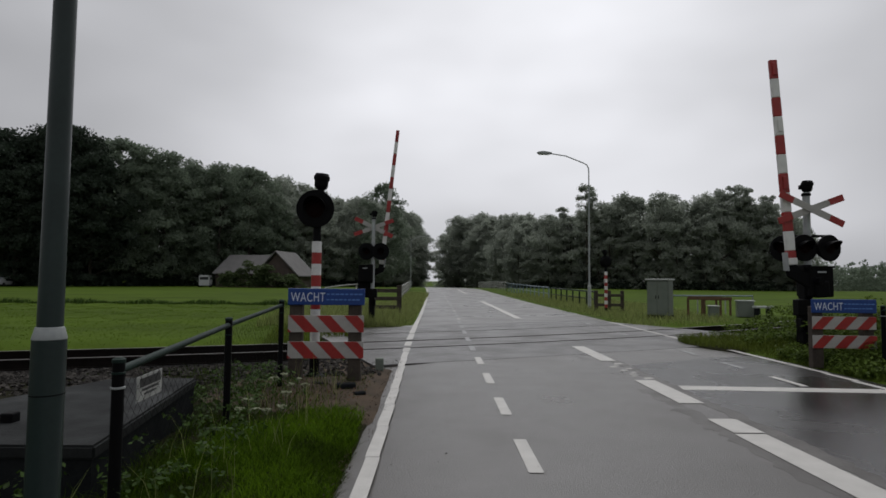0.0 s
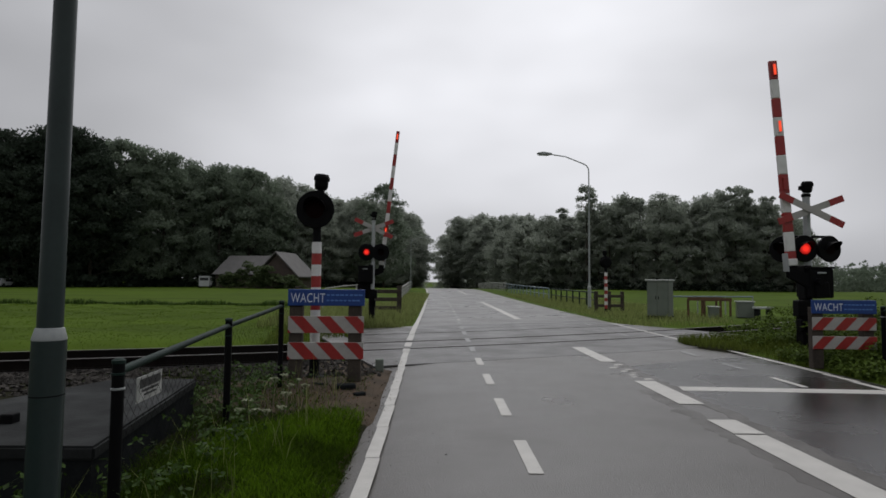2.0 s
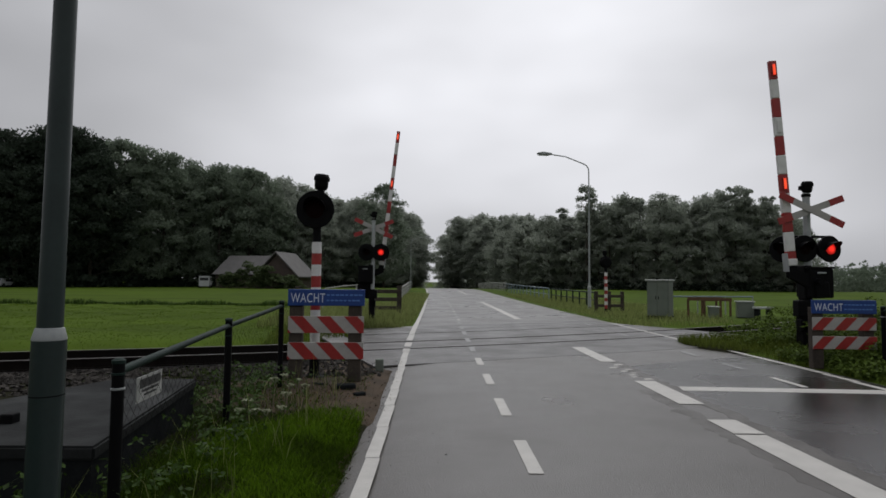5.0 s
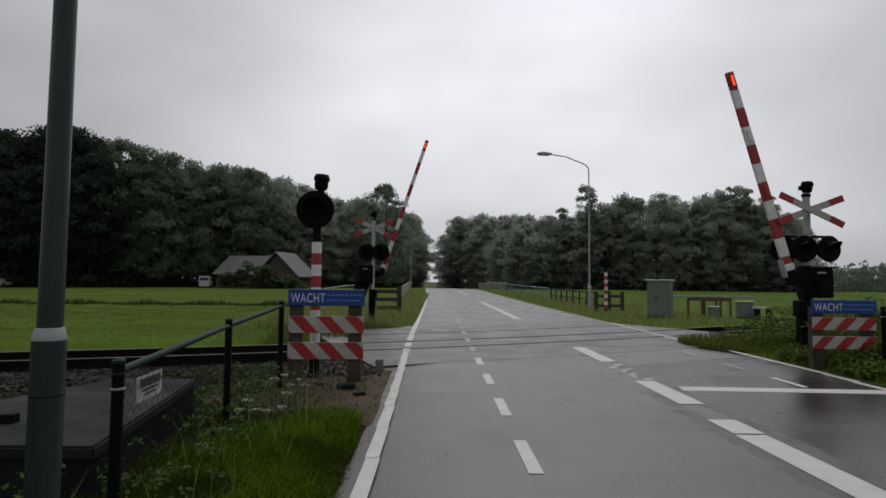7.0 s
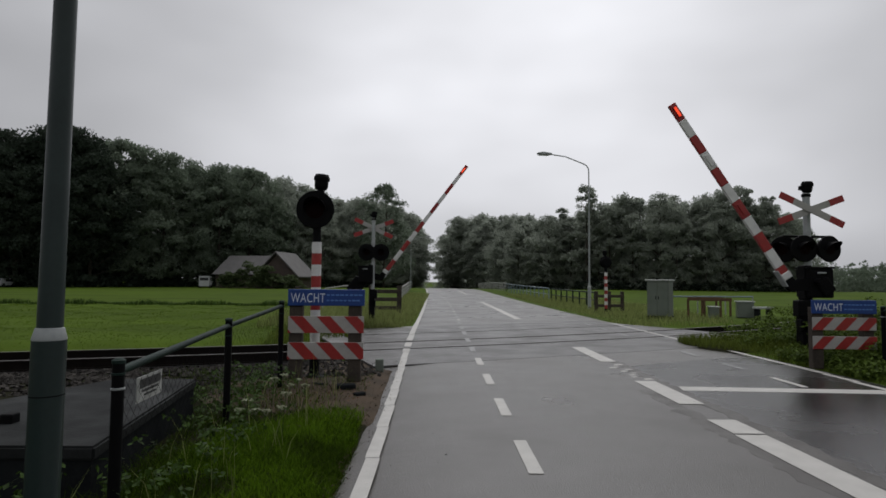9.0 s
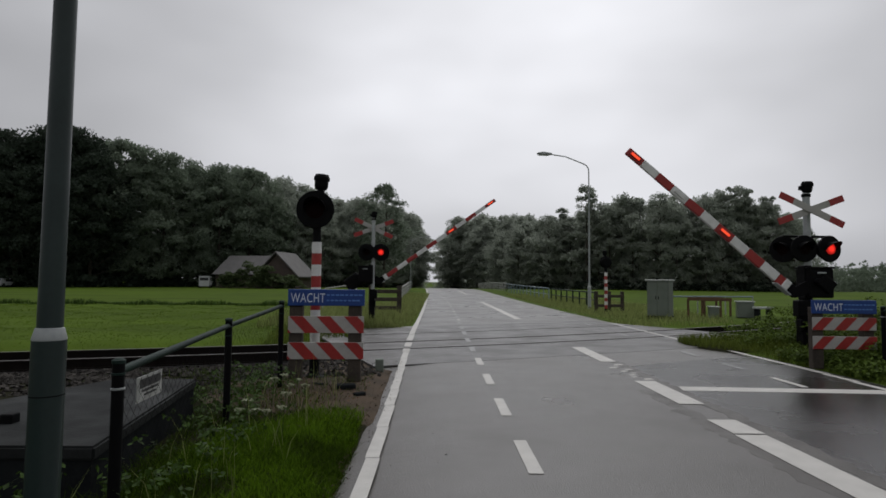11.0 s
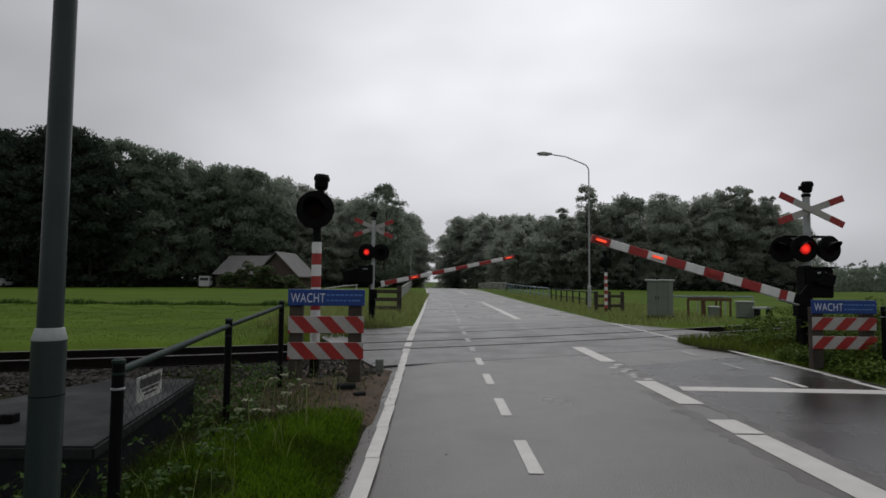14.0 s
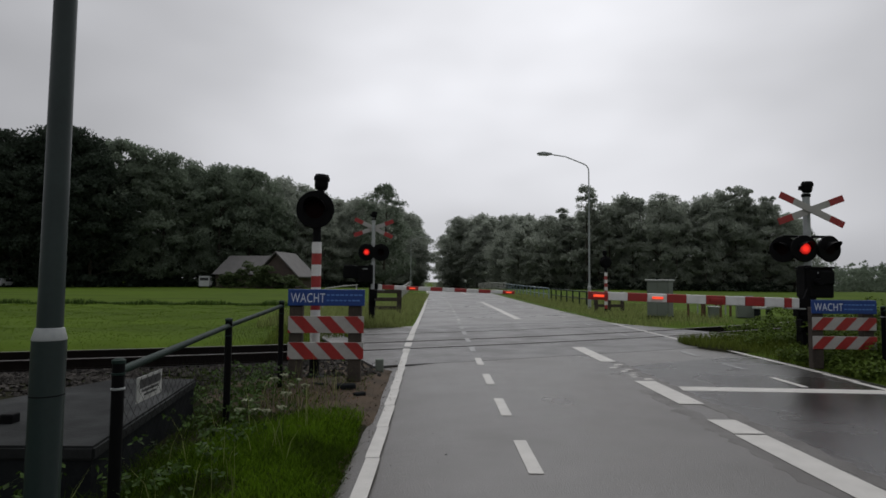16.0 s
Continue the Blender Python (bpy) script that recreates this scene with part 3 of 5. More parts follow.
def striped_post(parent, z0, z1, radius, bands, first_red):
    step_z = (z1 - z0) / bands
    for k in range(bands):
        red = (k % 2 == 0) == first_red
        part("red_band" if red else "white_band", tube((0, 0, z0 + k * step_z), (0, 0, z0 + (k + 1) * step_z - 0.001), radius, radius, 20), M_RED if red else M_WHITE, parent, smooth=True)


def footpath_signal(at, label, turn=0.0, sunk=0.0):
    t = thing("footpath_signal", (at[0], at[1], at[2] - sunk), label, "crossing signal", "footpath signals", turn)
    part("foot", lathe([(0.19, -0.05 + sunk), (0.19, 0.03 + sunk), (0.11, 0.06 + sunk), (0.085, 0.10 + sunk)], seg=20), M_BLACK, t)
    part("lower_post", tube((0, 0, 0.05), (0, 0, 0.36), 0.078, 0.078, 20), M_BLACK, t, smooth=True)
    striped_post(t, 0.36, 2.17, 0.078, 10, True)
    part("upper_post", tube((0, 0, 2.17), (0, 0, 2.98), 0.065, 0.065, 20), M_BLACK, t, smooth=True)
    bell(t, (0.04, 0.02, 2.98), 1.1, False)
    lit = signal_head(t, (-0.02, -0.10, 2.69), 0.305, 0, M_GLOW_PED, 0.148)
    return t, lit


ped_near, ped_lit = footpath_signal((-1.96, 9.05, 0), "red and white banded footpath signal post with round black screen")
ped_far, ped_far_lit = footpath_signal((8.42, 28.2, 0), "distant red and white banded footpath signal seen from behind", 180, 0.10)


def crossing_post(at, label, mirror, lamp_angles, up, cross_x, cross_y, post_x=0.0, cross_k=1.0, lift=0.0, screen_r=0.250):
    """Post with bell, crossed boards, red lamps and the boom's machine. mirror: 1 where the boom points to -x."""
    t = thing("barrier_post", at, label, "level crossing signal", "barrier posts")
    part("post", tube((post_x, 0, 0), (post_x, 0, 3.27 + up + lift), 0.066, 0.062, 20), M_GALV, t, smooth=True)
    part("pedestal", box(-0.03 * mirror, 0, 0.62, 0.18, 0.22, 1.3, 0.02), M_BLACK, t)
    part("hinge_column", box(0.02 * mirror, 0.02, 1.59 + up * 0.6, 0.15, 0.22, 0.64, 0.02), M_BLACK, t)
    part("side_box", box(-0.10 * mirror, -0.03, 1.11, 0.20, 0.20, 0.30, 0.02), M_BLACK, t)
    part("side_box", box(-0.085 * mirror, -0.03, 0.79, 0.13, 0.16, 0.24, 0.02), M_BLACK, t)
    part("collar", lathe([(0.07, 0.0), (0.078, 0.004), (0.078, 0.05), (0.07, 0.054)], seg=20, at=(post_x, 0, 3.2 + up + lift)), M_BLACK, t)
    machine = part("machine_box", box(0.20 * mirror, 0.02, 1.58 + up * 0.6, 0.46, 0.40, 0.54, 0.03), M_BLACK, t, "black barrier machine housing")
    part("machine_lid", box(0.20 * mirror, 0.02, 1.865 + up * 0.6, 0.50, 0.44, 0.035, 0.012), M_BLACK, machine)
    part("lock_bar", box(0.20 * mirror, -0.19, 1.77 + up * 0.6, 0.16, 0.02, 0.03, 0.005), M_GALV, machine)
    bell(t, (post_x + 0.015, 0, 3.25 + up + lift), 0.9)
    for sgn in (1, -1):
        cross = new("cross_board")
        cross.parent = t
        cross.matrix_basis = pose(cross_x, cross_y - 0.012 * (sgn + 1), 2.93 + up + lift, 0, sgn * 23 + 2.5, 0) @ Matrix.Diagonal((cross_k, 1, cross_k, 1))
        part("white_board", box(0, 0, 0, 0.74, 0.016, 0.125, 0.004), M_WHITE_SHADED, cross)
        for e in (-1, 1):
            part("red_end", box(e * 0.51, 0, 0, 0.28, 0.016, 0.125, 0.004), M_RED, cross)
    part("cross_bracket", box(post_x, cross_y / 2, 2.93 + up + lift, 0.07, abs(cross_y), 0.07, 0.01), M_GALV, t)
    part("lamp_bracket", box(0.02, 0.02, 2.45 + up, 0.8, 0.05, 0.045, 0.01), M_BLACK, t)
    lits = []
    for x, ang in lamp_angles:
        lits.append(signal_head(t, (x, 0.16 if ang < -30 else -0.10, 2.22 + up), screen_r, ang, M_GLOW_RED, 0.105, "red_lamp"))
    return t, lits


def boom(parent, at, mirror, length, bands, drop, tilt, light_bands, side=-1, reach=0.18, socket=0.17, lateral=0.24, weight=(0.34, 0.12, 0.34, 0.30)):
    """The boom on its pivot: hooked arm, counterweight, banded tube, lights. Lies level when unturned."""
    pivot = new("boom")
    pivot.empty_display_size = 0.2
    pivot.parent = parent
    pivot.location = at
    s = -mirror
    arm = prism([(s * 0.03, 0.13), (s * -0.16, 0.10), (s * -0.14, -0.10), (s * 0.02, -0.40), (s * 0.12, -0.60), (s * 0.34, -0.60), (s * 0.34, -0.42), (s * 0.22, -0.40), (s * 0.14, -0.16)], side * lateral - 0.04, side * lateral + 0.04)
    bmesh.ops.scale(arm, vec=(1, 1, drop / 0.505), verts=arm.verts)
    bmesh.ops.bevel(arm, geom=[e for e in arm.edges], offset=0.012, segments=1, affect="EDGES")
    part("arm", arm, M_BLACK, pivot, "black hooked boom arm")
    part("counterweight", box(s * -weight[0], side * 0.12, weight[1], weight[2], 0.16, weight[3], 0.03), M_BLACK, pivot)
    part("weight_arm", box(s * -weight[0] / 2, side * 0.12, weight[1] / 2, weight[0], 0.06, 0.12, 0.012), M_BLACK, pivot)
    part("pivot_shaft", tube((0, side * 0.29, 0), (0, side * -0.05, 0), 0.06, 0.06, 16), M_BLACK, pivot)
    tube_part = new("boom_tube")
    tube_part.parent = pivot
    tube_part.matrix_basis = pose(s * reach, side * lateral, -drop, 0, tilt * mirror, 0)
    part("boom_socket", box(s * (socket - 0.06), 0, 0, 0.13, 0.12, 0.19, 0.02), M_WHITE, tube_part)
    part("socket_plate", box(s * (socket - 0.06), 0, -0.10, 0.34, 0.15, 0.025, 0.006), M_GALV, tube_part)
    w = length / bands
    for k in range(bands):
        red = (bands - 1 - k) % 2 == 0
        hgt = (0.178 - 0.035 * k / bands) * (0.8 if side > 0 else 1.0)
        a, b = max(0.14 + k * w, socket - 0.01), 0.14 + (k + 1) * w
        part("red_band" if red else "white_band", box(s * (a + b) / 2, 0, 0, b - a - 0.002, 0.07, hgt, 0.012), M_RED if red else M_WHITE, tube_part)
    lights = []
    for k in light_bands:
        part("light_housing", box(s * (0.14 + (k + 0.5) * w), -0.03, 0, 0.24, 0.05, 0.075, 0.01), M_RED if (bands - 1 - k) % 2 == 0 else M_WHITE, tube_part)
        g = part("boom_light", box(0, 0, 0, 0.20, 0.02, 0.045, 0.006), M_GLOW_BOOM, tube_part, "glowing red boom light")
        g.location = (s * (0.14 + (k + 0.5) * w), -0.03, 0)
        lights.append(g)
    return pivot, lights


RX, RY, LX, LY = 6.84, 10.45, -2.26, 19.1
post_r, lits_r = crossing_post((RX, RY, 0), "black barrier machine with red lamps, crossed boards and bell", 1, ((-0.045, 0), (0.43, 12), (-0.30, -58)), 0.0, 0.03, -0.19, 0.07)
post_r.matrix_world = Matrix.LocRotScale((RX * 1.13, RY * 1.13, -0.2), None, (1.13, 1.13, 1.13))
boom_r, boom_lights_r = boom(post_r, (0.112, -0.02, 1.609), 1, 3.963, 11, 0.407, 0.0, (10, 7, 4), -1, 0.083, 0.36, 0.10, (0.16, 0.08, 0.30, 0.26))
post_l, lits_l = crossing_post((LX, LY, 0), "barrier machine with red lamps and crossed boards across the railway", -1, ((-0.17, -6), (0.31, 8)), 0.30, 0.04, 0.085, 0.04, 1.1, 0.12, 0.29)
boom_l, boom_lights_l = boom(post_l, (-0.148, -0.02, 1.784), -1, 4.54, 11, 0.425, 0.0, (10, 6, 2), 1, 0.37, 0.12, 0.24, (0.55, 0.05, 0.55, 0.45))


# ---- warning boards ----
def lettering(text, size, parent, at, mat, tall=1.0):
    cu = bpy.data.curves.new("word", "FONT")
    cu.body, cu.size, cu.extrude = text, size, 0.002
    cu.space_character = 1.08
    tmp = new("word_source", cu)
    me = bpy.data.meshes.new_from_object(tmp.evaluated_get(bpy.context.evaluated_depsgraph_get()))
    bpy.data.objects.remove(tmp)
    me.materials.clear()
    me.materials.append(mat)
    ob = new("lettering", me)
    ob.parent = parent
    ob.matrix_basis = pose(*at, 90, 0, 0) @ Matrix.Diagonal((1, tall, 1, 1))
    return tagged(ob, "pale lettering WACHT")


def stripes(parent, w, h, lean):
    """Slanting red fields on a white board, clipped to its ends."""
    pitch = w * 0.36
    sl_x = h * 0.95 * lean
    for k in range(-2, 5):
        a = -w / 2 + pitch * (k + (0.04 if lean > 0 else 0.46))
        quad = [(a, h / 2), (a + pitch * 0.5, h / 2), (a + pitch * 0.5 + sl_x, -h / 2), (a + sl_x, -h / 2)]
        poly = quad
        for sign, lim in ((1, w / 2), (-1, w / 2)):
            outp = []
            for i in range(len(poly)):
                p, q = poly[i], poly[(i + 1) % len(poly)]
                ip, iq = sign * p[0] <= lim, sign * q[0] <= lim
                if ip:
                    outp.append(p)
                if ip != iq:
                    u = (sign * lim - p[0]) / (q[0] - p[0])
                    outp.append((sign * lim, p[1] + u * (q[1] - p[1])))
            poly = outp
            if not poly:
                break
        if len(poly) >= 3:
            part("red_stripe", prism(poly, -0.013, -0.006), M_RED, parent)


def warning_boards(at, turn, lean, label, z_sign, z_boards, h_board, posts):
    t = thing("warning_boards", at, label, "warning sign", "warning boards", turn)
    for x in posts:
        part("post", box(x, 0.09, z_sign / 2 - 0.06, 0.20, 0.14, z_sign + 0.1, 0.015), M_WOOD_POST, t)
    sign = part("wait_sign", box(0, 0, z_sign, 1.16, 0.03, 0.25, 0.008), M_BLUE, t, "blue enamel sign reading WACHT")
    lettering("WACHT", 0.132, sign, (-0.535, -0.0155, z_sign - 0.072), M_LETTER, 1.5)
    for z, ln in ((z_sign + 0.04, 0.56), (z_sign - 0.043, 0.52)):
        for k in range(8):
            part("small_writing", box(-0.01 + (k + 0.5) * ln / 8, -0.017, z, ln / 8 * (0.62 + 0.07 * (k * 5 % 4)), 0.003, 0.022), M_TEXTBAR, sign)
    for z in z_boards:
        board = part("striped_board", box(0, 0, 0, 1.14, 0.018, h_board, 0.005), M_WHITE_SHADED, t, "red and white slanting striped board")
        board.location = (0, 0, z)
        stripes(board, 1.14, h_board - 0.004, lean)
    return t


warning_boards((-1.70, 8.62, 0.0), 3, 1, "blue WACHT sign over two striped boards on timber posts", 1.295, (0.885, 0.49), 0.255, (-0.46, 0.43))
warning_boards((7.47, 10.33, 0.12), -3, -1, "blue WACHT sign over striped boards in overgrown grass", 1.03, (0.72, 0.375), 0.235, (-0.46, 0.45))


# ---- railing and concrete chamber on the near verge ----
def wires(name, a, b, z0, z1, gap, r, mat, parent, skip=0.0):
    """Diamond wire netting between two uprights a and b, from z0 to z1 above each foot."""
    a, b = Vector(a), Vector(b)
    L, H = (b - a).length, z1 - z0
    v, f = [], []

    def bar(p, q):
        d = (q - p).normalized()
        side = d.cross(Vector((1, 0, 0.01))).normalized() * r
        up = d.cross(side).normalized() * r
        i = len(v)
        for base in (p, q):
            for o in (side, -0.5 * side + 0.87 * up, -0.5 * side - 0.87 * up):
                v.append(tuple(base + o))
        f.extend([(i, i + 1, i + 4, i + 3), (i + 1, i + 2, i + 5, i + 4), (i + 2, i, i + 3, i + 5)])

    n = int((L + H) / gap)
    for k in range(n + 1):
        s = k * gap
        for sgn in (1, -1):
            u0, u1 = max(0.0, s - H), min(L, s)
            if u1 - u0 < 0.02:
                continue
            h0, h1 = s - u0, s - u1
            if sgn < 0:
                h0, h1 = H - h0, H - h1
            bar(a.lerp(b, u0 / L) + Vector((0, 0, z0 + h0)), a.lerp(b, u1 / L) + Vector((0, 0, z0 + h1)))
    return part(name, soup(name, v, f, mat), None, parent)


def railing(name, feet, tops, label, mesh_on=True, mat=None):
    mat = mat or M_GREEN
    t = thing(name, feet[0], label, "railing", "railings")
    o = Vector(feet[0])
    for p, h in zip(feet, tops):
        q = Vector(p) - o
        post = part("post", tube(q - Vector((0, 0, 0.2)), q + Vector((0, 0, h)), 0.036, 0.036, 16), M_BLACK if mat == M_GREEN else mat, t, smooth=True)
        for z in (h - 0.07, h - 0.16):
            part("clamp", lathe([(0.037, 0), (0.041, 0.002), (0.041, 0.012), (0.037, 0.014)], seg=16, at=q + Vector((0, 0, z))), M_GALV if p is feet[0] and z < h - 0.1 else mat, post)
        part("post_cap", lathe([(0.04, 0), (0.04, 0.02), (0.02, 0.032)], seg=16, at=q + Vector((0, 0, h))), mat, post)
    rail_pts = [Vector(p) - o + Vector((0, 0, h - 0.05)) for p, h in zip(feet, tops)]
    for u, w in zip(rail_pts, rail_pts[1:]):
        part("handrail", tube(u, w, 0.026, 0.026, 14), mat, t, "wet green tubular handrail", True)
    if mesh_on:
        for (p, h), (q, k) in zip(zip(feet, tops), list(zip(feet, tops))[1:]):
            hh = min(h, k)
            wires("wire_netting", Vector(p) - o, Vector(q) - o + Vector((0, 0, (k - h) * 0.5)), 0.22, hh - 0.1, 0.10, 0.0012, M_BLACK, t)
    return t


railing("railing", [(-1.955, 3.5, 0.0), (-2.21, 6.0, 0.0), (-2.21, 8.0, 0.0)], [1.04, 1.12, 1.24], "dark green tubular railing with wire netting on the verge")
railing("railing", [(7.62, 9.6, 0.15), (7.75, 7.4, 0.15), (7.95, 5.2, 0.1)], [1.02, 1.0, 1.0], "dark green tubular railing beside the overgrown bank")
nb = thing("notice_board", (-2.055, 4.0, 0.6), "small weathered white notice wired to the railing", "notice", turn=95)
part("panel", box(0.1, 0, 0.195, 0.42, 0.008, 0.175, 0.003), M_PANEL, nb)
for z, w, h in ((0.232, 0.34, 0.06), (0.18, 0.26, 0.016), (0.15, 0.20, 0.012)):
    for side in (-0.006, 0.006):
        part("writing_bar", box(0.1, side, z, w, 0.004, h), M_INK, nb)

chamber = thing("concrete_chamber", (-3.4, 5.2, -0.2), "wet concrete chamber with flat lid beside the railing, colour dimmed for shade", "culvert")
bm = bmesh.new()
plan = [(-0.9, -1.21), (1.01, -1.21), (0.58, 1.42), (-0.30, 1.42), (-0.75, 0.2)]
lo = [bm.verts.new((x, y, -0.25)) for x, y in plan]
hi = [bm.verts.new((x, y, 0.50)) for x, y in plan]
bm.faces.new(lo[::-1])
bm.faces.new(hi)
for i in range(5):
    bm.faces.new((lo[i], lo[(i + 1) % 5], hi[(i + 1) % 5], hi[i]))
part("wall", bm, M_CONCRETE, chamber)
bm = bmesh.new()
lid = [(x * 1.03, y * 1.02) for x, y in plan]
lo = [bm.verts.new((x, y, 0.50)) for x, y in lid]
hi = [bm.verts.new((x, y, 0.60)) for x, y in lid]
bm.faces.new(lo[::-1])
bm.faces.new(hi)
for i in range(5):
    bm.faces.new((lo[i], lo[(i + 1) % 5], hi[(i + 1) % 5], hi[i]))
bmesh.ops.bevel(bm, geom=list(bm.edges), offset=0.018, segments=2, affect="EDGES")
part("lid", bm, M_LID, chamber, "wet concrete lid slab")
part("lifting_block", box(-0.02, -0.6, 0.63, 0.10, 0.10, 0.09, 0.012), M_BLACK, chamber)
part("lifting_eye", box(0.32, 0.35, 0.606, 0.09, 0.03, 0.012, 0.004), M_BLACK, chamber)

# kerb stones and rubble at the foot of the boards
for i, (x, y, sx, sy, sz, a) in enumerate(((-1.30, 8.1, 0.28, 0.14, 0.10, 12), (-1.0, 9.8, 0.14, 0.12, 0.24, 8), (-1.75, 8.3, 0.20, 0.12, 0.07, -20), (-1.05, 7.7, 0.16, 0.10, 0.06, 40))):
    k = thing("loose_stone", (x, y, 0.0), "worn grey concrete stone lying in wet soil" if i != 1 else "short pale concrete marker stone beside the road", "stone", turn=a)
    part("block", box(0, 0, sz * 0.4, sx, sy, sz, 0.018), M_CONCRETE if i != 1 else M_CABINET, k)

# ---- across the railway: cabinet, timber guards, fences ----
cab = thing("relay_cabinet", (9.72, 24.6, 0.0), "grey-green steel relay cabinet with pale overhanging roof", "cabinet", turn=-43)
part("plinth", box(0, 0, 0.06, 0.94, 0.62, 0.16, 0.01), M_CONCRETE, cab)
part("body", box(0, 0, 0.88, 0.92, 0.60, 1.52, 0.015), M_CABINET, cab)
for s in (-1, 1):
    d = part("door", box(s * 0.215, -0.308, 0.88, 0.415, 0.022, 1.42, 0.006), M_CABINET, cab)
    part("handle", box(s * 0.06, -0.33, 0.92, 0.025, 0.03, 0.14, 0.006), M_BLACK, d)
part("side_panel", box(0.468, 0, 0.9, 0.02, 0.48, 1.3, 0.006), M_CABINET, cab)
part("roof", box(0, 0, 1.68, 1.04, 0.74, 0.075, 0.02), M_CABINET_TOP, cab, "pale cabinet roof")


def timber_guard(at, turn, length, posts, rails, label, mat, h=0.95, thick=0.16):
    t = thing("timber_guard", at, label, "fence", "timber guards", turn)
    for k in range(posts):
        part("post", box(length * k / (posts - 1), 0, h / 2 - 0.1, thick, thick, h + 0.2, 0.012), mat, t)
    for z in rails:
        part("plank", box(length / 2, -thick / 2 - 0.02, z, length + thick, 0.045, 0.15, 0.008), mat, t)
    return t


timber_guard((-2.75, 23.2, 0), 4, 1.15, 2, (0.45, 0.80, 1.12), "weathered timber guard fence beside the road", M_WOOD_POST, 1.35, 0.2)
timber_guard((8.35, 29.7, 0), -4, 1.35, 3, (0.35, 0.85), "dark weathered timber guard behind the footpath signal", M_WOOD_POST, 1.1, 0.16)
timber_guard((11.3, 25.4, 0), 8, 1.6, 3, (0.86,), "brown wooden rail on posts beside the track", M_WOOD_BROWN, 0.86, 0.08)
timber_guard((12.5, 26.6, 0), 10, 1.5, 3, (0.80,), "brown wooden rail on posts beside the track", M_WOOD_BROWN, 0.82, 0.08)
for x, y, w, h in ((14.2, 26.0, 0.7, 0.72), (12.35, 25.2, 0.4, 0.5)):
    b = thing("junction_box", (x, y, 0), "small grey trackside junction box on the grass", "junction box", turn=-15)
    part("body", box(0, 0, h / 2, w, 0.4, h, 0.02), M_CABINET, b)
    part("roof", box(0, 0, h + 0.02, w + 0.08, 0.48, 0.05, 0.015), M_CABINET_TOP, b)
sb = thing("concrete_trough", (14.7, 25.4, 0.0), "pale concrete cable trough on low supports", "cable trough", turn=6)
part("slab", box(0, 0, 0.48, 0.8, 0.35, 0.09, 0.015), M_CABINET_TOP, sb)
for s in (-0.28, 0.28):
    part("support", box(s, 0, 0.2, 0.12, 0.28, 0.48, 0.01), M_CONCRETE, sb)
rl = thing("pipe_rail", (11.2, 27.2, 0), "low blue painted pipe rail beside the track", "railing")
part("pipe", tube((0, 0, 0.92), (4.4, 0.6, 0.92), 0.035, 0.035, 10), M_BRIDGE_BLUE, rl)
for k in range(4):
    part("post", tube((1.46 * k, 0.2 * k, -0.2), (1.46 * k, 0.2 * k, 0.92), 0.03, 0.03, 8), M_GALV, rl)
pr = thing("curved_handrail", (-5.0, 24.5, 0), "pale curved tubular handrail beside the footpath", "railing")
part("pipe", chain([(0, 0, 0), (0, 0, 1.05), (0.12, 0, 1.2), (0.8, 0, 1.3), (1.5, 0, 1.36)], 0.03, 10), M_BRIDGE_WHITE, pr)
part("post", tube((1.45, 0, -0.1), (1.45, 0, 1.36), 0.03, 0.03, 10), M_BRIDGE_WHITE, pr)


def bridge_rail(name, p, q, n, mat, label, h=1.05, mids=2):
    t = thing(name, (*p, 0), label, "railing", "bridge railings")
    d = Vector((q[0] - p[0], q[1] - p[1], 0))
    for k in range(n + 1):
        c = d * (k / n)
        zz = float(level(p[1] + c.y))
        part("post", box(c.x, c.y, zz + h / 2 - 0.1, 0.09, 0.09, h + 0.2, 0.01), mat, t)
    for m in range(mids + 1):
        z = h - m * h / (mids + 1)
        bars = [d * (k / 4) for k in range(5)]
        part("rail", chain([(c.x, c.y, z + float(level(p[1] + c.y))) for c in bars], 0.045 if m == 0 else 0.03, 8), mat, t)
    return t


bridge_rail("bridge_railing", (8.75, 72), (8.0, 112), 22, M_BRIDGE_WHITE, "weathered white bridge railing along the far road")
bridge_rail("bridge_railing", (9.25, 47), (8.75, 72), 12, M_BRIDGE_BLUE, "pale blue tubular railing along the far road", 1.0, 1)
bridge_rail("bridge_railing", (9.6, 34.5), (9.35, 46.5), 7, M_GREEN, "dark green railing beside the far road", 0.95, 1)
bridge_rail("bridge_railing", (-2.9, 44), (-3.9, 76), 12, M_BRIDGE_WHITE, "weathered white bridge railing along the far road")

# ---- farmhouse and vehicles ----
farm = thing("farmhouse", (-33.0, 105.0, -0.2), "low brick farmhouse with grey tiled roofs before the wood", "house", turn=-9)
part("wall", box(-3.0, 2, 1.35, 10.4, 7.0, 2.7, 0.03), M_BRICK, farm)
bm = bmesh.new()
vs = [bm.verts.new(p) for p in ((-8.6, -2.2, 2.7), (2.2, -2.2, 2.7), (2.2, 2.0, 6.3), (-7.4, 2.0, 6.3), (-8.6, 6.2, 2.7), (2.2, 6.2, 2.7))]
for f in ((0, 1, 2, 3), (3, 2, 5, 4), (0, 3, 4), (1, 5, 2), (0, 4, 5, 1)):
    bm.faces.new([vs[i] for i in f])
part("roof", bm, M_ROOF, farm)
wing = part("gable_wall", prism([(1.0, 0), (1.0, 2.5), (4.4, 6.4), (8.0, 2.6), (8.0, 0)], -3.0, 5.0), M_BRICK, farm)
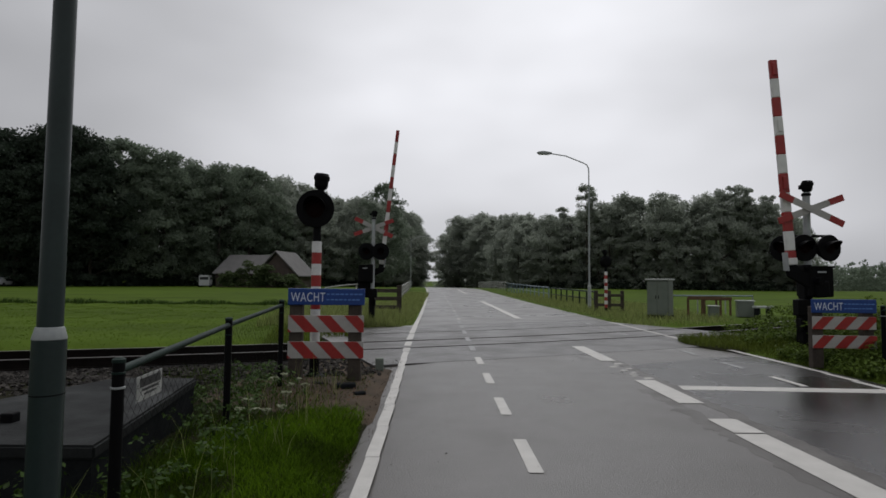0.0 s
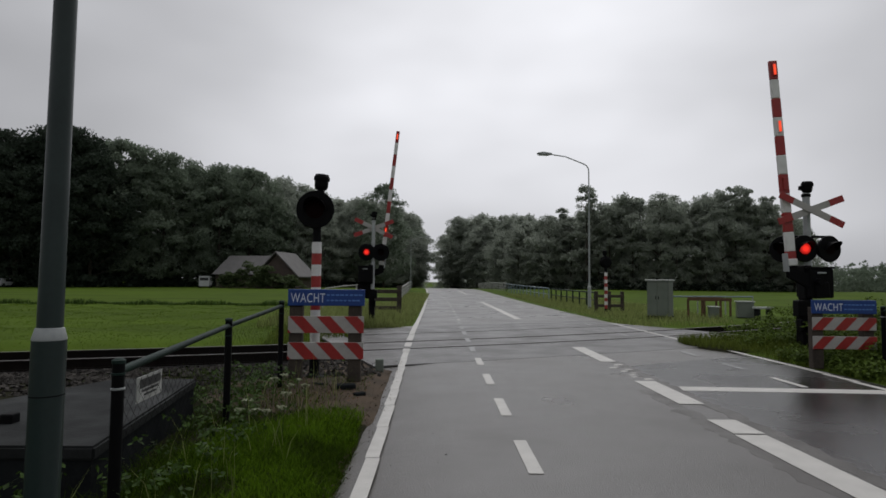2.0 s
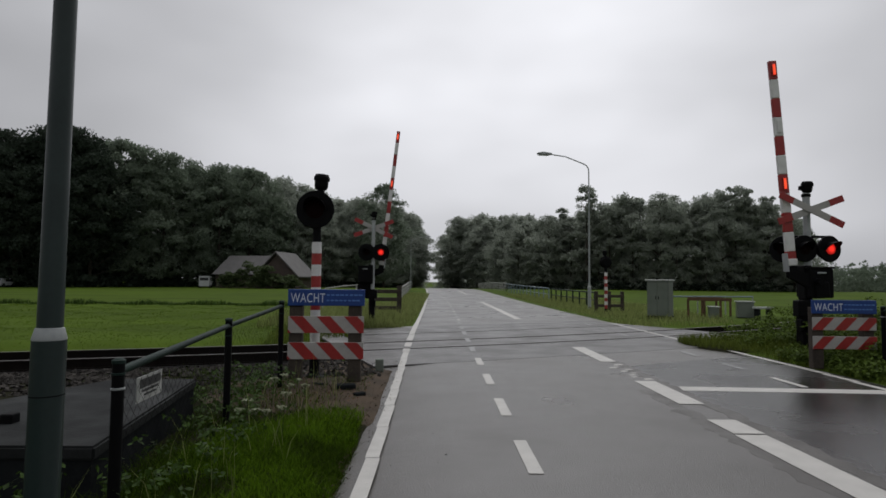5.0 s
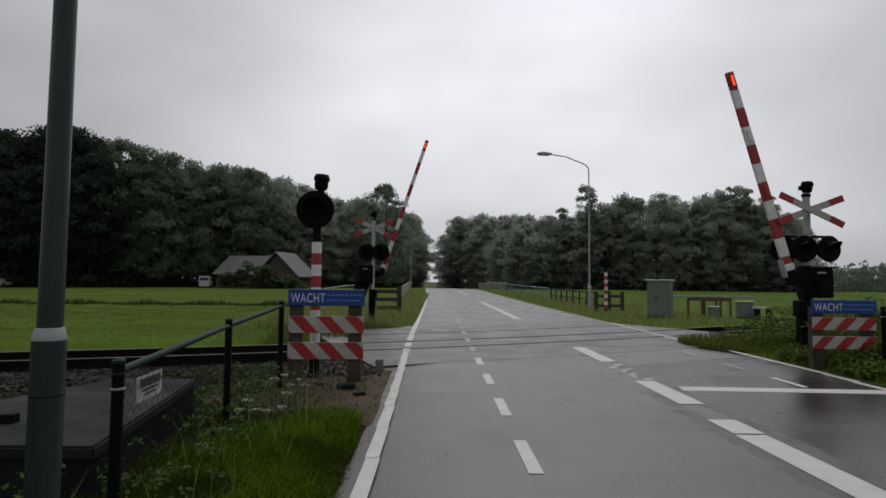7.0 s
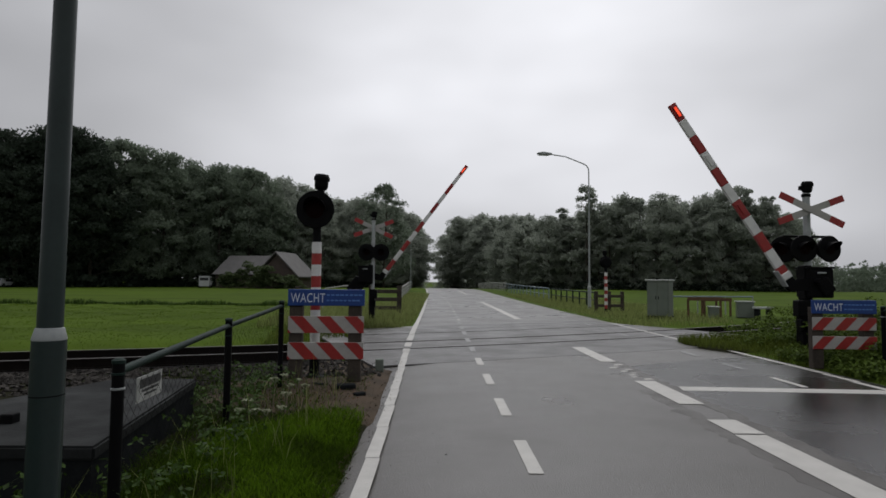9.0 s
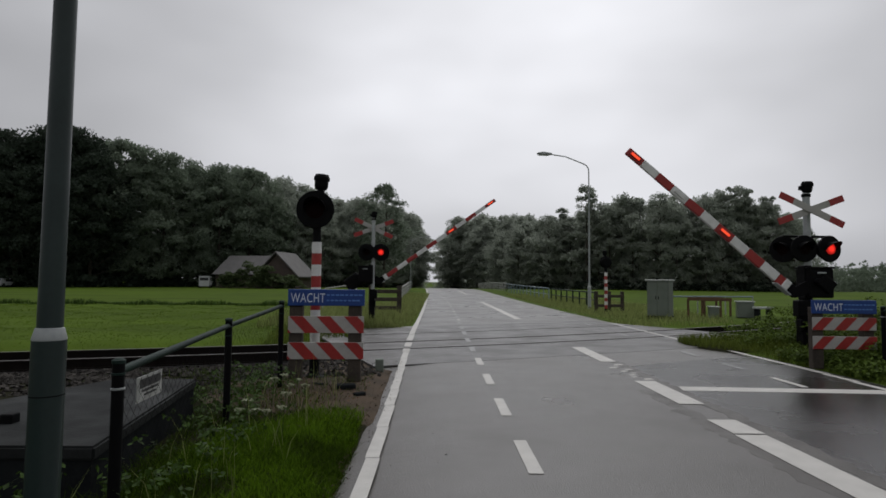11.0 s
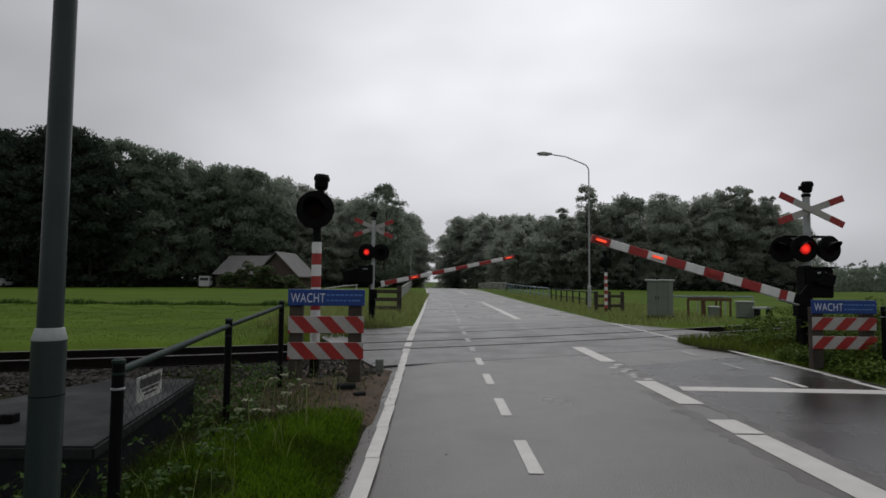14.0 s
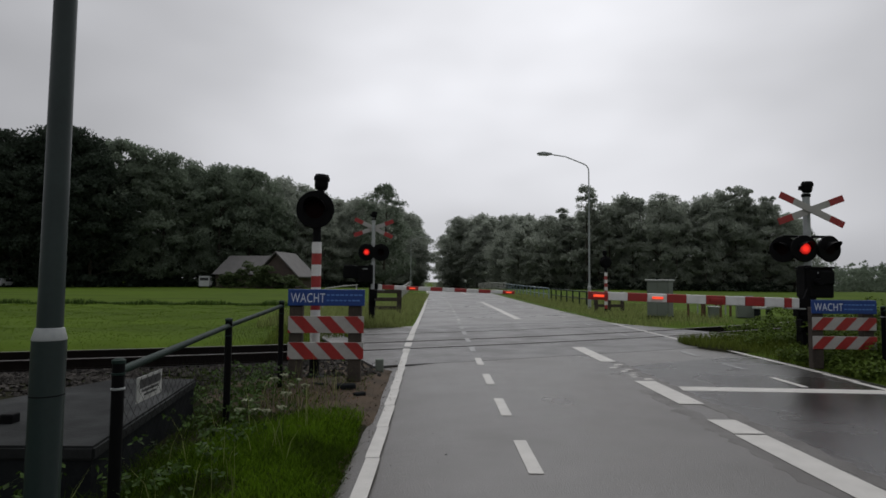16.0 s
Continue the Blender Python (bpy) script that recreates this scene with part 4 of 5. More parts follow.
for s in (-1, 1):
    a, b = ((4.4, 6.85), (0.3, 2.5)) if s < 0 else ((4.4, 6.85), (8.9, 2.4))
    part("gable_roof", prism([a, b, (b[0], b[1] - 0.22), (a[0], a[1] - 0.28)], -3.6, 5.4), M_ROOF, farm)
for x, y in ((-7, -1.53), (-4.5, -1.53), (-1.5, -1.53), (2.4, -3.02), (5.4, -3.02)):
    w = part("window", box(x, y, 1.4, 1.1, 0.06, 1.2, 0.01), M_BRIDGE_WHITE, farm)
    part("pane", box(x, y - 0.035, 1.4, 0.95, 0.02, 1.05), M_GLASS, w)
rw = part("roof_window", box(-0.6, -0.6, 4.0, 1.0, 0.5, 0.5, 0.02), M_BRIDGE_WHITE, farm)


def vehicle(name, at, turn, length, height, label, boxy):
    t = thing(name, at, label, "van" if boxy else "car", turn=turn)
    L, H = length / 2, height
    outline = [(-L, 0.3), (-L, H), (L * 0.62, H), (L * 0.86, H * 0.58), (L, H * 0.5), (L, 0.3)] if boxy else [(-L, 0.3), (-L, H * 0.6), (-L * 0.75, H * 0.95), (L * 0.25, H), (L * 0.55, H * 0.64), (L, H * 0.52), (L, 0.3)]
    bm = prism(outline, -0.85, 0.85)
    bmesh.ops.bevel(bm, geom=list(bm.edges), offset=0.06, segments=2, affect="EDGES")
    part("body", bm, M_CAR, t)
    for s in (-0.86, 0.86):
        part("side_window", box(L * 0.1, s, H * 0.74, length * 0.42, 0.02, H * 0.24, 0.005), M_GLASS, t)
        for x in (-L * 0.62, L * 0.62):
            part("wheel", tube((x, s - 0.1, 0.31), (x, s + 0.1, 0.31), 0.31, 0.31, 16), M_TYRE, t)
    part("windscreen", box(L * 0.78, 0, H * 0.76, 0.03, 1.4, H * 0.3, 0.005, turn=Matrix.Rotation(radians(28), 4, "Y")), M_GLASS, t)
    part("rear_window", box(-L - 0.005, 0, H * 0.75, 0.03, 1.4, H * 0.24, 0.005), M_GLASS, t)
    return t


vehicle("parked_van", (-41.6, 101.0, 0.0), 106, 4.4, 2.1, "white delivery van parked beside the farmhouse", True)
vehicle("parked_car", (-70.0, 91.0, 0.0), 100, 4.2, 1.45, "white car parked at the edge of the wood", False)


# ---- trees ----
def leaf_quads(centres, spread, per, size, r, outward=False, shell=0.35):
    """Many small leaf sprays round the clump centres."""
    n = len(centres) * per
    c = np.repeat(centres, per, 0)
    s = np.repeat(spread, per)[:, None]
    d = r.normal(0, 1, (n, 3))
    d /= np.linalg.norm(d, axis=1)[:, None]
    d[:, 2] = np.where(d[:, 2] < -0.3, -d[:, 2], d[:, 2])
    p = c + d * s * (r.uniform(shell, 1.0, (n, 1)) ** 0.6) * np.array([1.0, 1.0, 0.9 if outward else 0.72])
    face = (c - c.mean(0)) * np.array([1.0, 1.0, 0.0]) if outward else np.zeros((n, 3))
    face /= np.linalg.norm(face, axis=1)[:, None] + 1e-6
    face = (0.5 * face + 0.15 * d + np.array([0, 0, 0.2]) + r.normal(0, 0.8, (n, 3))) if outward else (0.45 * d + np.array([0, 0, 0.5]) + r.normal(0, 0.33, (n, 3)))
    face /= np.linalg.norm(face, axis=1)[:, None]
    a = np.cross(face, r.normal(0, 1, (n, 3)))
    a /= np.linalg.norm(a, axis=1)[:, None]
    b = np.cross(face, a)
    b /= np.linalg.norm(b, axis=1)[:, None]
    k = size * r.uniform(0.55, 1.25, (n, 1))
    if outward:
        v = np.stack([p - a * k, p - b * k * 0.7 + a * k * 0.2, p + b * k * 0.7 + a * k * 0.9], 1).reshape(-1, 3)
        return v, [(3 * i, 3 * i + 1, 3 * i + 2) for i in range(n)]
    v = np.stack([p - a * k, p - b * k * 0.55, p + a * k, p + b * k * 0.55], 1).reshape(-1, 3)
    f = [(4 * i, 4 * i + 1, 4 * i + 2, 4 * i + 3) for i in range(n)]
    return v, f


def tree_meshes(seed, h, width, low, airy, mat):
    """Trunk with limbs, and a crown of leaf sprays with an uneven outline."""
    r = np.random.default_rng(seed)
    bm = bmesh.new()
    top = Vector((r.normal(0, 0.4), r.normal(0, 0.4), h * 0.8))
    chain([(0, 0, -0.5), (0.05, 0, h * 0.15), (top.x * 0.5, top.y * 0.5, h * 0.45), tuple(top)], [0.34, 0.28, 0.19, 0.05], 8, bm)
    cents, spr = [], []
    n = 70 if airy else 150
    for k in range(n):
        u = r.uniform(0, 1)
        z = h * (low + (1 - low) * u)
        prof = math.sin(math.pi * min(1, 0.18 + 0.80 * u)) ** 0.7 if not airy else (1.05 - 0.75 * u)
        rad = width * prof * (r.uniform(0.25, 1.0) ** 0.5) * (1 + 0.25 * math.sin(3 * u * 6.28 + seed))
        a = r.uniform(0, math.tau)
        cents.append((math.cos(a) * rad, math.sin(a) * rad, z - 0.6))
        spr.append(r.uniform(0.8, 2.0) * (0.75 if airy else 1.0))
        if k % 7 == 0:
            base = (top.x * 0.5 * z / h, top.y * 0.5 * z / h, max(1.5, z - rad * 0.7))
            mid = (cents[-1][0] * 0.5, cents[-1][1] * 0.5, (base[2] + z) / 2 + 0.2)
            chain([base, mid, cents[-1]], [0.11, 0.07, 0.02], 5, bm)
    trunk = finish("trunk", bm, M_BARK)
    v, f = leaf_quads(np.array(cents), np.array(spr), 100 if airy else 96, 0.25, r, True, 0.15)
    return trunk, soup("crown", v, f, mat)


# broadleaf crowns differ by painted vignetting or haze; conifers take the haziest tone
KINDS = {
    "dark": [tree_meshes(71 + s, 22.0, 6.0, 0.08, False, M_LEAF_DIMMED) for s in range(2)],
    "oak": [tree_meshes(11 + s, 22.0, 6.0, 0.08, False, M_LEAF_THIN_HAZE) for s in range(4)],
    "pine": [tree_meshes(31 + s, 22.0, 4.2, 0.25, True, M_LEAF_HAZE) for s in range(3)],
    "misty": [tree_meshes(51 + s, 22.0, 6.0, 0.10, False, M_LEAF_HAZE) for s in range(3)],
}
LABELS = {"dark": "leafy broadleaf tree with lens vignetting painted into its leaves", "oak": "leafy broadleaf tree at the edge of the wood", "pine": "airy conifer rising among the broadleaf trees, paled with painted haze", "misty": "grey-green tree beside the road, haze painted into its pale leaves"}
tr = random.Random(7)


def tree(x, y, h, kind):
    trunk, crown = KINDS[kind][tr.randrange(len(KINDS[kind]))]
    t = thing("tree", (x, y, 0), LABELS[kind], "tree", "trees of the wood")
    k = h / 22.0
    t.matrix_world = pose(x, y, float(land(x, y)), 0, 0, tr.uniform(0, 360)) @ Matrix.Diagonal((k * tr.uniform(0.92, 1.12), k * tr.uniform(0.92, 1.12), k, 1))
    part("trunk", trunk, None, t)
    part("crown", crown, None, t)


def wood_edge(nodes, gap, kind_of, rows):
    """Trees along a bent line; nodes hold x, y and the wood's height there."""
    for (x0, y0, h0), (x1, y1, h1) in zip(nodes, nodes[1:]):
        L = math.hypot(x1 - x0, y1 - y0)
        nx, ny = -(y1 - y0) / L, (x1 - x0) / L
        if ny < 0:
            nx, ny = -nx, -ny
        n = max(1, round(L / gap))
        for k in range(n):
            for row in range(rows):
                u = (k + tr.uniform(0.2, 0.8)) / n
                off = row * 5.0 + tr.uniform(-1.5, 1.5)
                h = (h0 + (h1 - h0) * u) * (tr.uniform(0.90, 1.0) if row else tr.uniform(0.66, 0.95))
                tree(x0 + (x1 - x0) * u + nx * off, y0 + (y1 - y0) * u + ny * off, h, kind_of(x0 + (x1 - x0) * u))


LEFT_WOOD = [(-98, 78, 29), (-76, 92, 29), (-62, 97, 29), (-50, 111, 26.8), (-38, 120, 27), (-30, 127, 25.4), (-21, 150, 25.5), (-13, 178, 28.5), (-8.5, 205, 29)]
RIGHT_WOOD = [(5.0, 200, 28), (14.5, 180, 25.5), (20, 146, 19), (30, 136, 19.4), (38, 128, 22.4), (58, 118, 22), (66, 116, 21), (77, 115, 16)]
# darker at the far left, then paler: vignetting and haze in leaf colour
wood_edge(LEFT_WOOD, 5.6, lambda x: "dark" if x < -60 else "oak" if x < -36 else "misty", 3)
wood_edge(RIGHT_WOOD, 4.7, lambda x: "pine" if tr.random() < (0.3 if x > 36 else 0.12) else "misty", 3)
for x, y, h, k in ((-13.6, 140, 26, "oak"), (34.8, 131, 24.5, "pine"), (63, 118, 22.5, "pine"), (65.5, 119, 22, "pine"), (69, 117, 20, "pine"), (31, 139, 20.5, "pine"), (76.5, 118, 15, "oak"), (-9.5, 216, 23, "misty"), (12, 240, 22, "misty"), (7.6, 193, 26, "misty"), (6.0, 208, 25, "misty"), (-11, 196, 26, "oak"), (3.0, 235, 24, "misty"), (-19, 250, 22, "misty")):
    tree(x, y, h, k)

r = np.random.default_rng(21)


def undergrowth(name, nodes, count, tall, mat, label, depth=10.0):
    cents = []
    for (x0, y0, _), (x1, y1, _) in zip(nodes, nodes[1:]):
        L = math.hypot(x1 - x0, y1 - y0)
        nx, ny = -(y1 - y0) / L, (x1 - x0) / L
        if ny < 0:
            nx, ny = -nx, -ny
        n = int(count * L)
        u, o, z = r.uniform(0, 1, n), r.uniform(-2, depth, n), tall * r.uniform(0, 1, n) ** 1.8
        X, Y = x0 + (x1 - x0) * u + nx * o, y0 + (y1 - y0) * u + ny * o
        cents.append(np.stack([X, Y, land(X, Y) + z * np.where(o < 1, 0.55, 1.0)], 1))
    c = np.concatenate(cents)
    per = 16 if tall < 4 else 36
    v, f = leaf_quads(c, r.uniform(0.6, 1.3, len(c)), per, 0.31, r, True, 0.6)
    return tagged(new(name, soup(name, v, f, mat)), label, "undergrowth", kind="stuff")


# undergrowth takes the painted wood tones; dark brambles paint shade at the foot
undergrowth("undergrowth", LEFT_WOOD[:4], 8, 13.0, M_LEAF_DIMMED, "dense undergrowth along the edge of the wood, tone painted for haze and vignetting")
undergrowth("undergrowth", LEFT_WOOD[3:], 8, 12.0, M_LEAF_THIN_HAZE, "dense undergrowth along the edge of the wood, tone painted for haze and vignetting")
undergrowth("brambles", LEFT_WOOD, 11, 2.2, M_LEAF_DIMMED, "low brambles under the edge of the wood, shade painted into their leaves", 3.0)
undergrowth("undergrowth", RIGHT_WOOD, 16, 11.0, M_LEAF_HAZE, "dense undergrowth along the edge of the wood, tone painted for haze and vignetting")
undergrowth("brambles", RIGHT_WOOD, 12, 2.6, M_LEAF_DIMMED, "low brambles under the edge of the wood, shade painted into their leaves", 3.0)
# far woods carry haze in their leaf colour
undergrowth("far_woods", [(-60, 330, 0), (90, 330, 0)], 2, 11.0, M_LEAF_HAZE, "distant woods closing the view along the road, paled with painted haze")
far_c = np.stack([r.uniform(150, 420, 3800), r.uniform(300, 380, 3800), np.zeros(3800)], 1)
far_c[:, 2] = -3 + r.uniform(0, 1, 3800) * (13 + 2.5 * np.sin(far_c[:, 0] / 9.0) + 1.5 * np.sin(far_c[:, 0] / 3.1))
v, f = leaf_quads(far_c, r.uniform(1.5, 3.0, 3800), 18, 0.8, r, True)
tagged(new("far_woods", soup("far_woods", v, f, M_LEAF_THIN_HAZE)), "distant grey-green woods with haze painted into their leaves", "woods", kind="stuff")

# garden shrubs before the house
for x, y, w, h in ((-33.0, 98.5, 3.8, 4.6), (-36.6, 99.0, 2.4, 2.6), (-29.8, 98.0, 3.2, 3.8), (-26, 99, 2.2, 2.2)):
    n = int(40 * w)
    c = np.stack([r.normal(0, w * 0.45, n), r.normal(0, 0.8, n), r.uniform(0.1, 1, n) * h], 1)
    c[:, 2] *= np.clip(1.1 - np.abs(c[:, 0]) / (w * 1.3), 0.2, 1)
    v, f = leaf_quads(c, r.uniform(0.4, 0.7, n), 26, 0.2, r)
    t = thing("shrub", (x, y, 0), "dense green garden shrub before the farmhouse", "shrub", "garden shrubs")
    part("foliage", soup("foliage", v, f, M_HEDGE), None, t)
    part("stem", tube((0, 0, -0.1), (0, 0, h * 0.6), 0.08, 0.04, 8), M_BARK, t)


# ---- grass and weeds ----
def blades(name, x, y, h, w, mat, label, lean=0.35, seed=1, base=None):
    """Bent grass blades, two triangles each, standing on the ground."""
    q = np.random.default_rng(seed)
    n = len(x)
    z = land(x, y) if base is None else base
    a = q.uniform(0, math.tau, n)
    side = np.stack([np.cos(a), np.sin(a), np.zeros(n)], 1) * w[:, None]
    b = q.uniform(0, math.tau, n)
    tip = np.stack([np.cos(b), np.sin(b), np.zeros(n)], 1) * (h * lean * q.uniform(0.3, 1.6, n))[:, None]
    p = np.stack([x, y, z - 0.01], 1)
    up = np.array([0, 0, 1.0])
    mid = p + up * (h * 0.6)[:, None] + tip * 0.35
    end = p + up * h[:, None] + tip
    v = np.stack([p - side, p + side, mid + side * 0.7, mid - side * 0.7, end], 1).reshape(-1, 3)
    f = []
    for i in range(n):
        o = 5 * i
        f += [(o, o + 1, o + 2, o + 3), (o + 3, o + 2, o + 4)]
    return tagged(new(name, soup(name, v, f, mat)), label, "grass", kind="stuff")


q = np.random.default_rng(77)


def scatter(n, x0, x1, y0, y1, keep):
    x, y = q.uniform(x0, x1, n), q.uniform(y0, y1, n)
    k = keep(x, y)
    return x[k], y[k]


patch = lambda x, y: 0.5 + 0.5 * np.sin(x * 2.3 + 1.1 * np.sin(y * 1.7)) * np.cos(y * 1.9 + 0.7 * x)
in_chamber = lambda x, y: (x > -4.4) & (x < -2.3 - 0.16 * (y - 4)) & (y > 3.9) & (y < 6.7)
x, y = scatter(74000, -4.5, -0.74, 1.6, 9.3, lambda x, y: (~in_chamber(x, y)) & (q.uniform(0, 1, len(x)) < np.clip((road_left(y) + 0.03 - x) * 9, 0, 1) * (0.4 + 0.6 * patch(x, y)) * np.clip((7.0 - y) / 1.5, 0.16, 1)))
hh = q.uniform(0.03, 0.11, len(x)) * (0.4 + 1.1 * patch(x, y)) * np.clip(0.45 + (-0.8 - x) * 1.3, 0.45, 1.5)
blades("verge_grass", x, y, hh, q.uniform(0.0022, 0.005, len(x)), M_BLADE, "wet lush green grass on the road verge", 0.95, 3)
x, y = scatter(130, -2.9, -1.2, 2.6, 8.3, lambda x, y: (~in_chamber(x, y)) & (patch(x + 3, y) > 0.45))
blades("seeding_grass", x, y, q.uniform(0.25, 0.6, len(x)), q.uniform(0.002, 0.004, len(x)), M_BLADE_DRY, "tall seeding grass stems on the verge", 0.35, 4)
x, y = scatter(9000, -6, ROAD_L - 0.1, 18.6, 30, lambda x, y: y - track_y(x) > 5.4)
blades("far_verge_grass", x, y, q.uniform(0.2, 0.65, len(x)) * np.clip((ROAD_L - x) * 1.4, 0.25, 1), q.uniform(0.006, 0.014, len(x)), M_BLADE_DRY, "tall pale grass beside the far barrier", 0.4, 5)
x, y = scatter(9000, -3.4, ROAD_L - 0.2, 16.5, 19.2, lambda x, y: y - track_y(x) > 5.15)
blades("rank_grass", x, y, q.uniform(0.15, 0.55, len(x)) * np.clip((ROAD_L - 0.15 - x) * 1.1, 0.15, 1), q.uniform(0.005, 0.011, len(x)), M_BLADE_DRY, "rank pale grass at the foot of the far barrier", 0.4, 25)
x, y = scatter(5000, -4.6, -2.4, 13, 22, lambda x, y: (y - track_y(x) > 2.2) & (y - track_y(x) < 5.6))
blades("trackside_grass", x, y, q.uniform(0.08, 0.35, len(x)), q.uniform(0.005, 0.011, len(x)), M_BANK, "rank grass between track and meadow", 0.5, 16)
x, y = scatter(26000, ROAD_R + 0.12, 14, 20, 60, lambda x, y: (y - track_y(x) > 2.6) & (x < 9.5 + 0.12 * y))
blades("far_verge_grass", x, y, q.uniform(0.06, 0.30, len(x)), q.uniform(0.006, 0.016, len(x)), M_BLADE_DRY, "tall pale grass along the far road", 0.4, 6)
x, y = scatter(9000, -3.2, ROAD_L - 0.1, 22, 60, lambda x, y: x < 9)
blades("far_verge_grass", x, y, q.uniform(0.08, 0.35, len(x)), q.uniform(0.006, 0.016, len(x)), M_BLADE_DRY, "tall pale grass along the far road", 0.4, 9)
x, y = scatter(42000, ROAD_R + 0.02, 15, 5.5, 19, lambda x, y: (track_y(x) - y > 2.3))
blades("bank_grass", x, y, q.uniform(0.08, 0.36, len(x)) * np.clip((x - ROAD_R) * 2.0, 0.4, 1), q.uniform(0.004, 0.009, len(x)), M_BANK, "rank wet grass on the bank beside the road", 0.5, 7)
x, y = scatter(62000, -32, -3, 12, 34, lambda x, y: y - track_y(x) > 2.4)
blades("meadow_grass", x, y, q.uniform(0.02, 0.05, len(x)), q.uniform(0.006, 0.012, len(x)), M_MEADOW, "short wet meadow grass beyond the railway", 0.6, 8)
x = q.uniform(-60, -6, 9000)
y = 34.5 + 0.02 * x + q.normal(0, 0.35, 9000)
blades("ditch_reeds", x, y, q.uniform(0.10, 0.36, 9000) * (0.5 + 0.7 * np.sin(x * 0.8) ** 2), q.uniform(0.01, 0.025, 9000), M_WEED, "strip of darker reeds along the field ditch", 0.4, 10)


def weeds(name, c, spread, per, size, mat, label):
    v, f = leaf_quads(c, spread, per, size, q)
    return tagged(new(name, soup(name, v, f, mat)), label, "weeds", kind="stuff")


def clumps(n, x0, x1, y0, y1, top, keep):
    x, y = scatter(n, x0, x1, y0, y1, keep)
    return np.stack([x, y, land(x, y) + q.uniform(0.05, 1, len(x)) * top(x, y)], 1)


bank = clumps(1500, 7.2, 14.5, 9.6, 18, lambda x, y: 0.25 + 0.75 * np.exp(-((x - 8.3 - 0.35 * (y - 10.5)) / 1.6) ** 2), lambda x, y: (track_y(x) - y > 2.2) & ((x > 8.7) | (y > 11.0)) & (q.uniform(0, 1, len(x)) < np.clip((x - 7.2) * 0.8, 0.15, 1)))
post_weeds = clumps(420, 7.05, 9.0, 9.0, 11.8, lambda x, y: np.where(y > 9.75, 0.22, np.clip(0.08 + (x - 6.95) * 0.4, 0, 0.24)), lambda x, y: x > 7.0)
bank = np.concatenate([bank, post_weeds])
rank = clumps(420, 7.6, 10.2, 11.2, 14.4, lambda x, y: 0.26 + 0.15 * patch(x, y) + np.clip((x - 8.7) * 0.35, 0, 0.5), lambda x, y: (track_y(x) - y > 2.4) & (x > 7.7 + 0.25 * (14.0 - y) * 0.5))
bank = np.concatenate([bank, rank])
weeds("bank_weeds", bank, np.full(len(bank), 0.15), 22, 0.04, M_WEED_BANK, "rank nettles and weeds overgrowing the bank")
low = clumps(120, -2.7, -1.6, 2.4, 7.4, lambda x, y: 0.25 + 0.2 * patch(x, y), lambda x, y: ~in_chamber(x, y))
weeds("verge_weeds", low, np.full(len(low), 0.11), 14, 0.028, M_WEED, "leafy weeds growing through the verge grass")
side = clumps(80, -3.4, -2.3, 6.6, 9.4, lambda x, y: 0.22 + 0 * x, lambda x, y: x < 9)
weeds("track_weeds", side, np.full(len(side), 0.10), 14, 0.035, M_WEED, "low weeds between railing and ballast")
for k in range(11):
    x, y = -1.78 + tr.uniform(-0.3, 0.3), 5.95 + tr.uniform(-0.6, 0.8)
    t = thing("cow_parsley", (x, y, float(land(x, y))), "white flowering umbel on a thin green stem", "wild flower", "wild flowers")
    h = tr.uniform(0.28, 0.5)
    part("stem", chain([(0, 0, -0.02), (0.01, 0, h * 0.5), (0.03, 0.01, h)], 0.004, 5), M_WEED, t)
    um = bmesh.new()
    for _ in range(13):
        a, d = tr.uniform(0, math.tau), 0.05 * math.sqrt(tr.random())
        c = (0.03 + d * math.cos(a), 0.01 + d * math.sin(a), h + 0.012 - 5.0 * d * d + tr.gauss(0, 0.003))
        bmesh.ops.create_icosphere(um, subdivisions=1, radius=tr.uniform(0.009, 0.015), matrix=Matrix.Translation(c) @ Matrix.Diagonal((1.2, 1.2, 0.5, 1)))
        tube((0.03, 0.01, h - 0.05), c, 0.0015, 0.0012, 4, um)
    part("umbel", um, M_FLOWER, t, "white umbel")

x, y = scatter(26000, -7.0, -0.85, -9.0, 1.7, lambda x, y: patch(x, y) > 0.25)
blades("verge_grass", x, y, q.uniform(0.05, 0.16, len(x)), q.uniform(0.003, 0.007, len(x)), M_BLADE, "wet lush green grass on the road verge", 0.9, 33, land(x, y) + 0.09 * (1 - step(-1.0, 0.4, y)))

# short blades with highlights painted into their colour, and litter on the near verge
x, y = scatter(22000, -2.2, -0.76, 2.2, 6.8, lambda x, y: (patch(x * 1.6 + 1, y * 1.4) > 0.34) & (x < road_left(y) + 0.03))
blades("young_grass", x, y, q.uniform(0.04, 0.13, len(x)), q.uniform(0.002, 0.0045, len(x)), M_BLADE_HIGHLIGHT, "short verge grass with tip highlights painted into its colour", 0.8, 14)
x, y = scatter(11000, -1.2, -0.72, 2.0, 6.4, lambda x, y: (x < road_left(y) + 0.02) & (patch(x * 2.1, y * 2.3) > 0.12))
blades("edge_grass", x, y, q.uniform(0.035, 0.10, len(x)), q.uniform(0.002, 0.0045, len(x)), M_BLADE, "ragged wet grass along the edge of the asphalt", 0.9, 27)
lx = ROAD_L + 0.04 + np.abs(q.normal(0, 0.09, 900)) * np.where(q.uniform(0, 1, 900) < 0.5, -1, 1)
ly = q.uniform(1.5, 11.0, 900)
lit_c = np.stack([lx, ly, np.where(lx > ROAD_L, 0.006, land(lx, ly) + 0.012)], 1)
lv, lf = leaf_quads(lit_c, np.full(900, 0.006), 1, 0.012, q)
tagged(new("leaf_litter", soup("leaf_litter", lv, lf, M_DIRT)), "dark wet leaf litter along the road edge", "litter", kind="stuff")

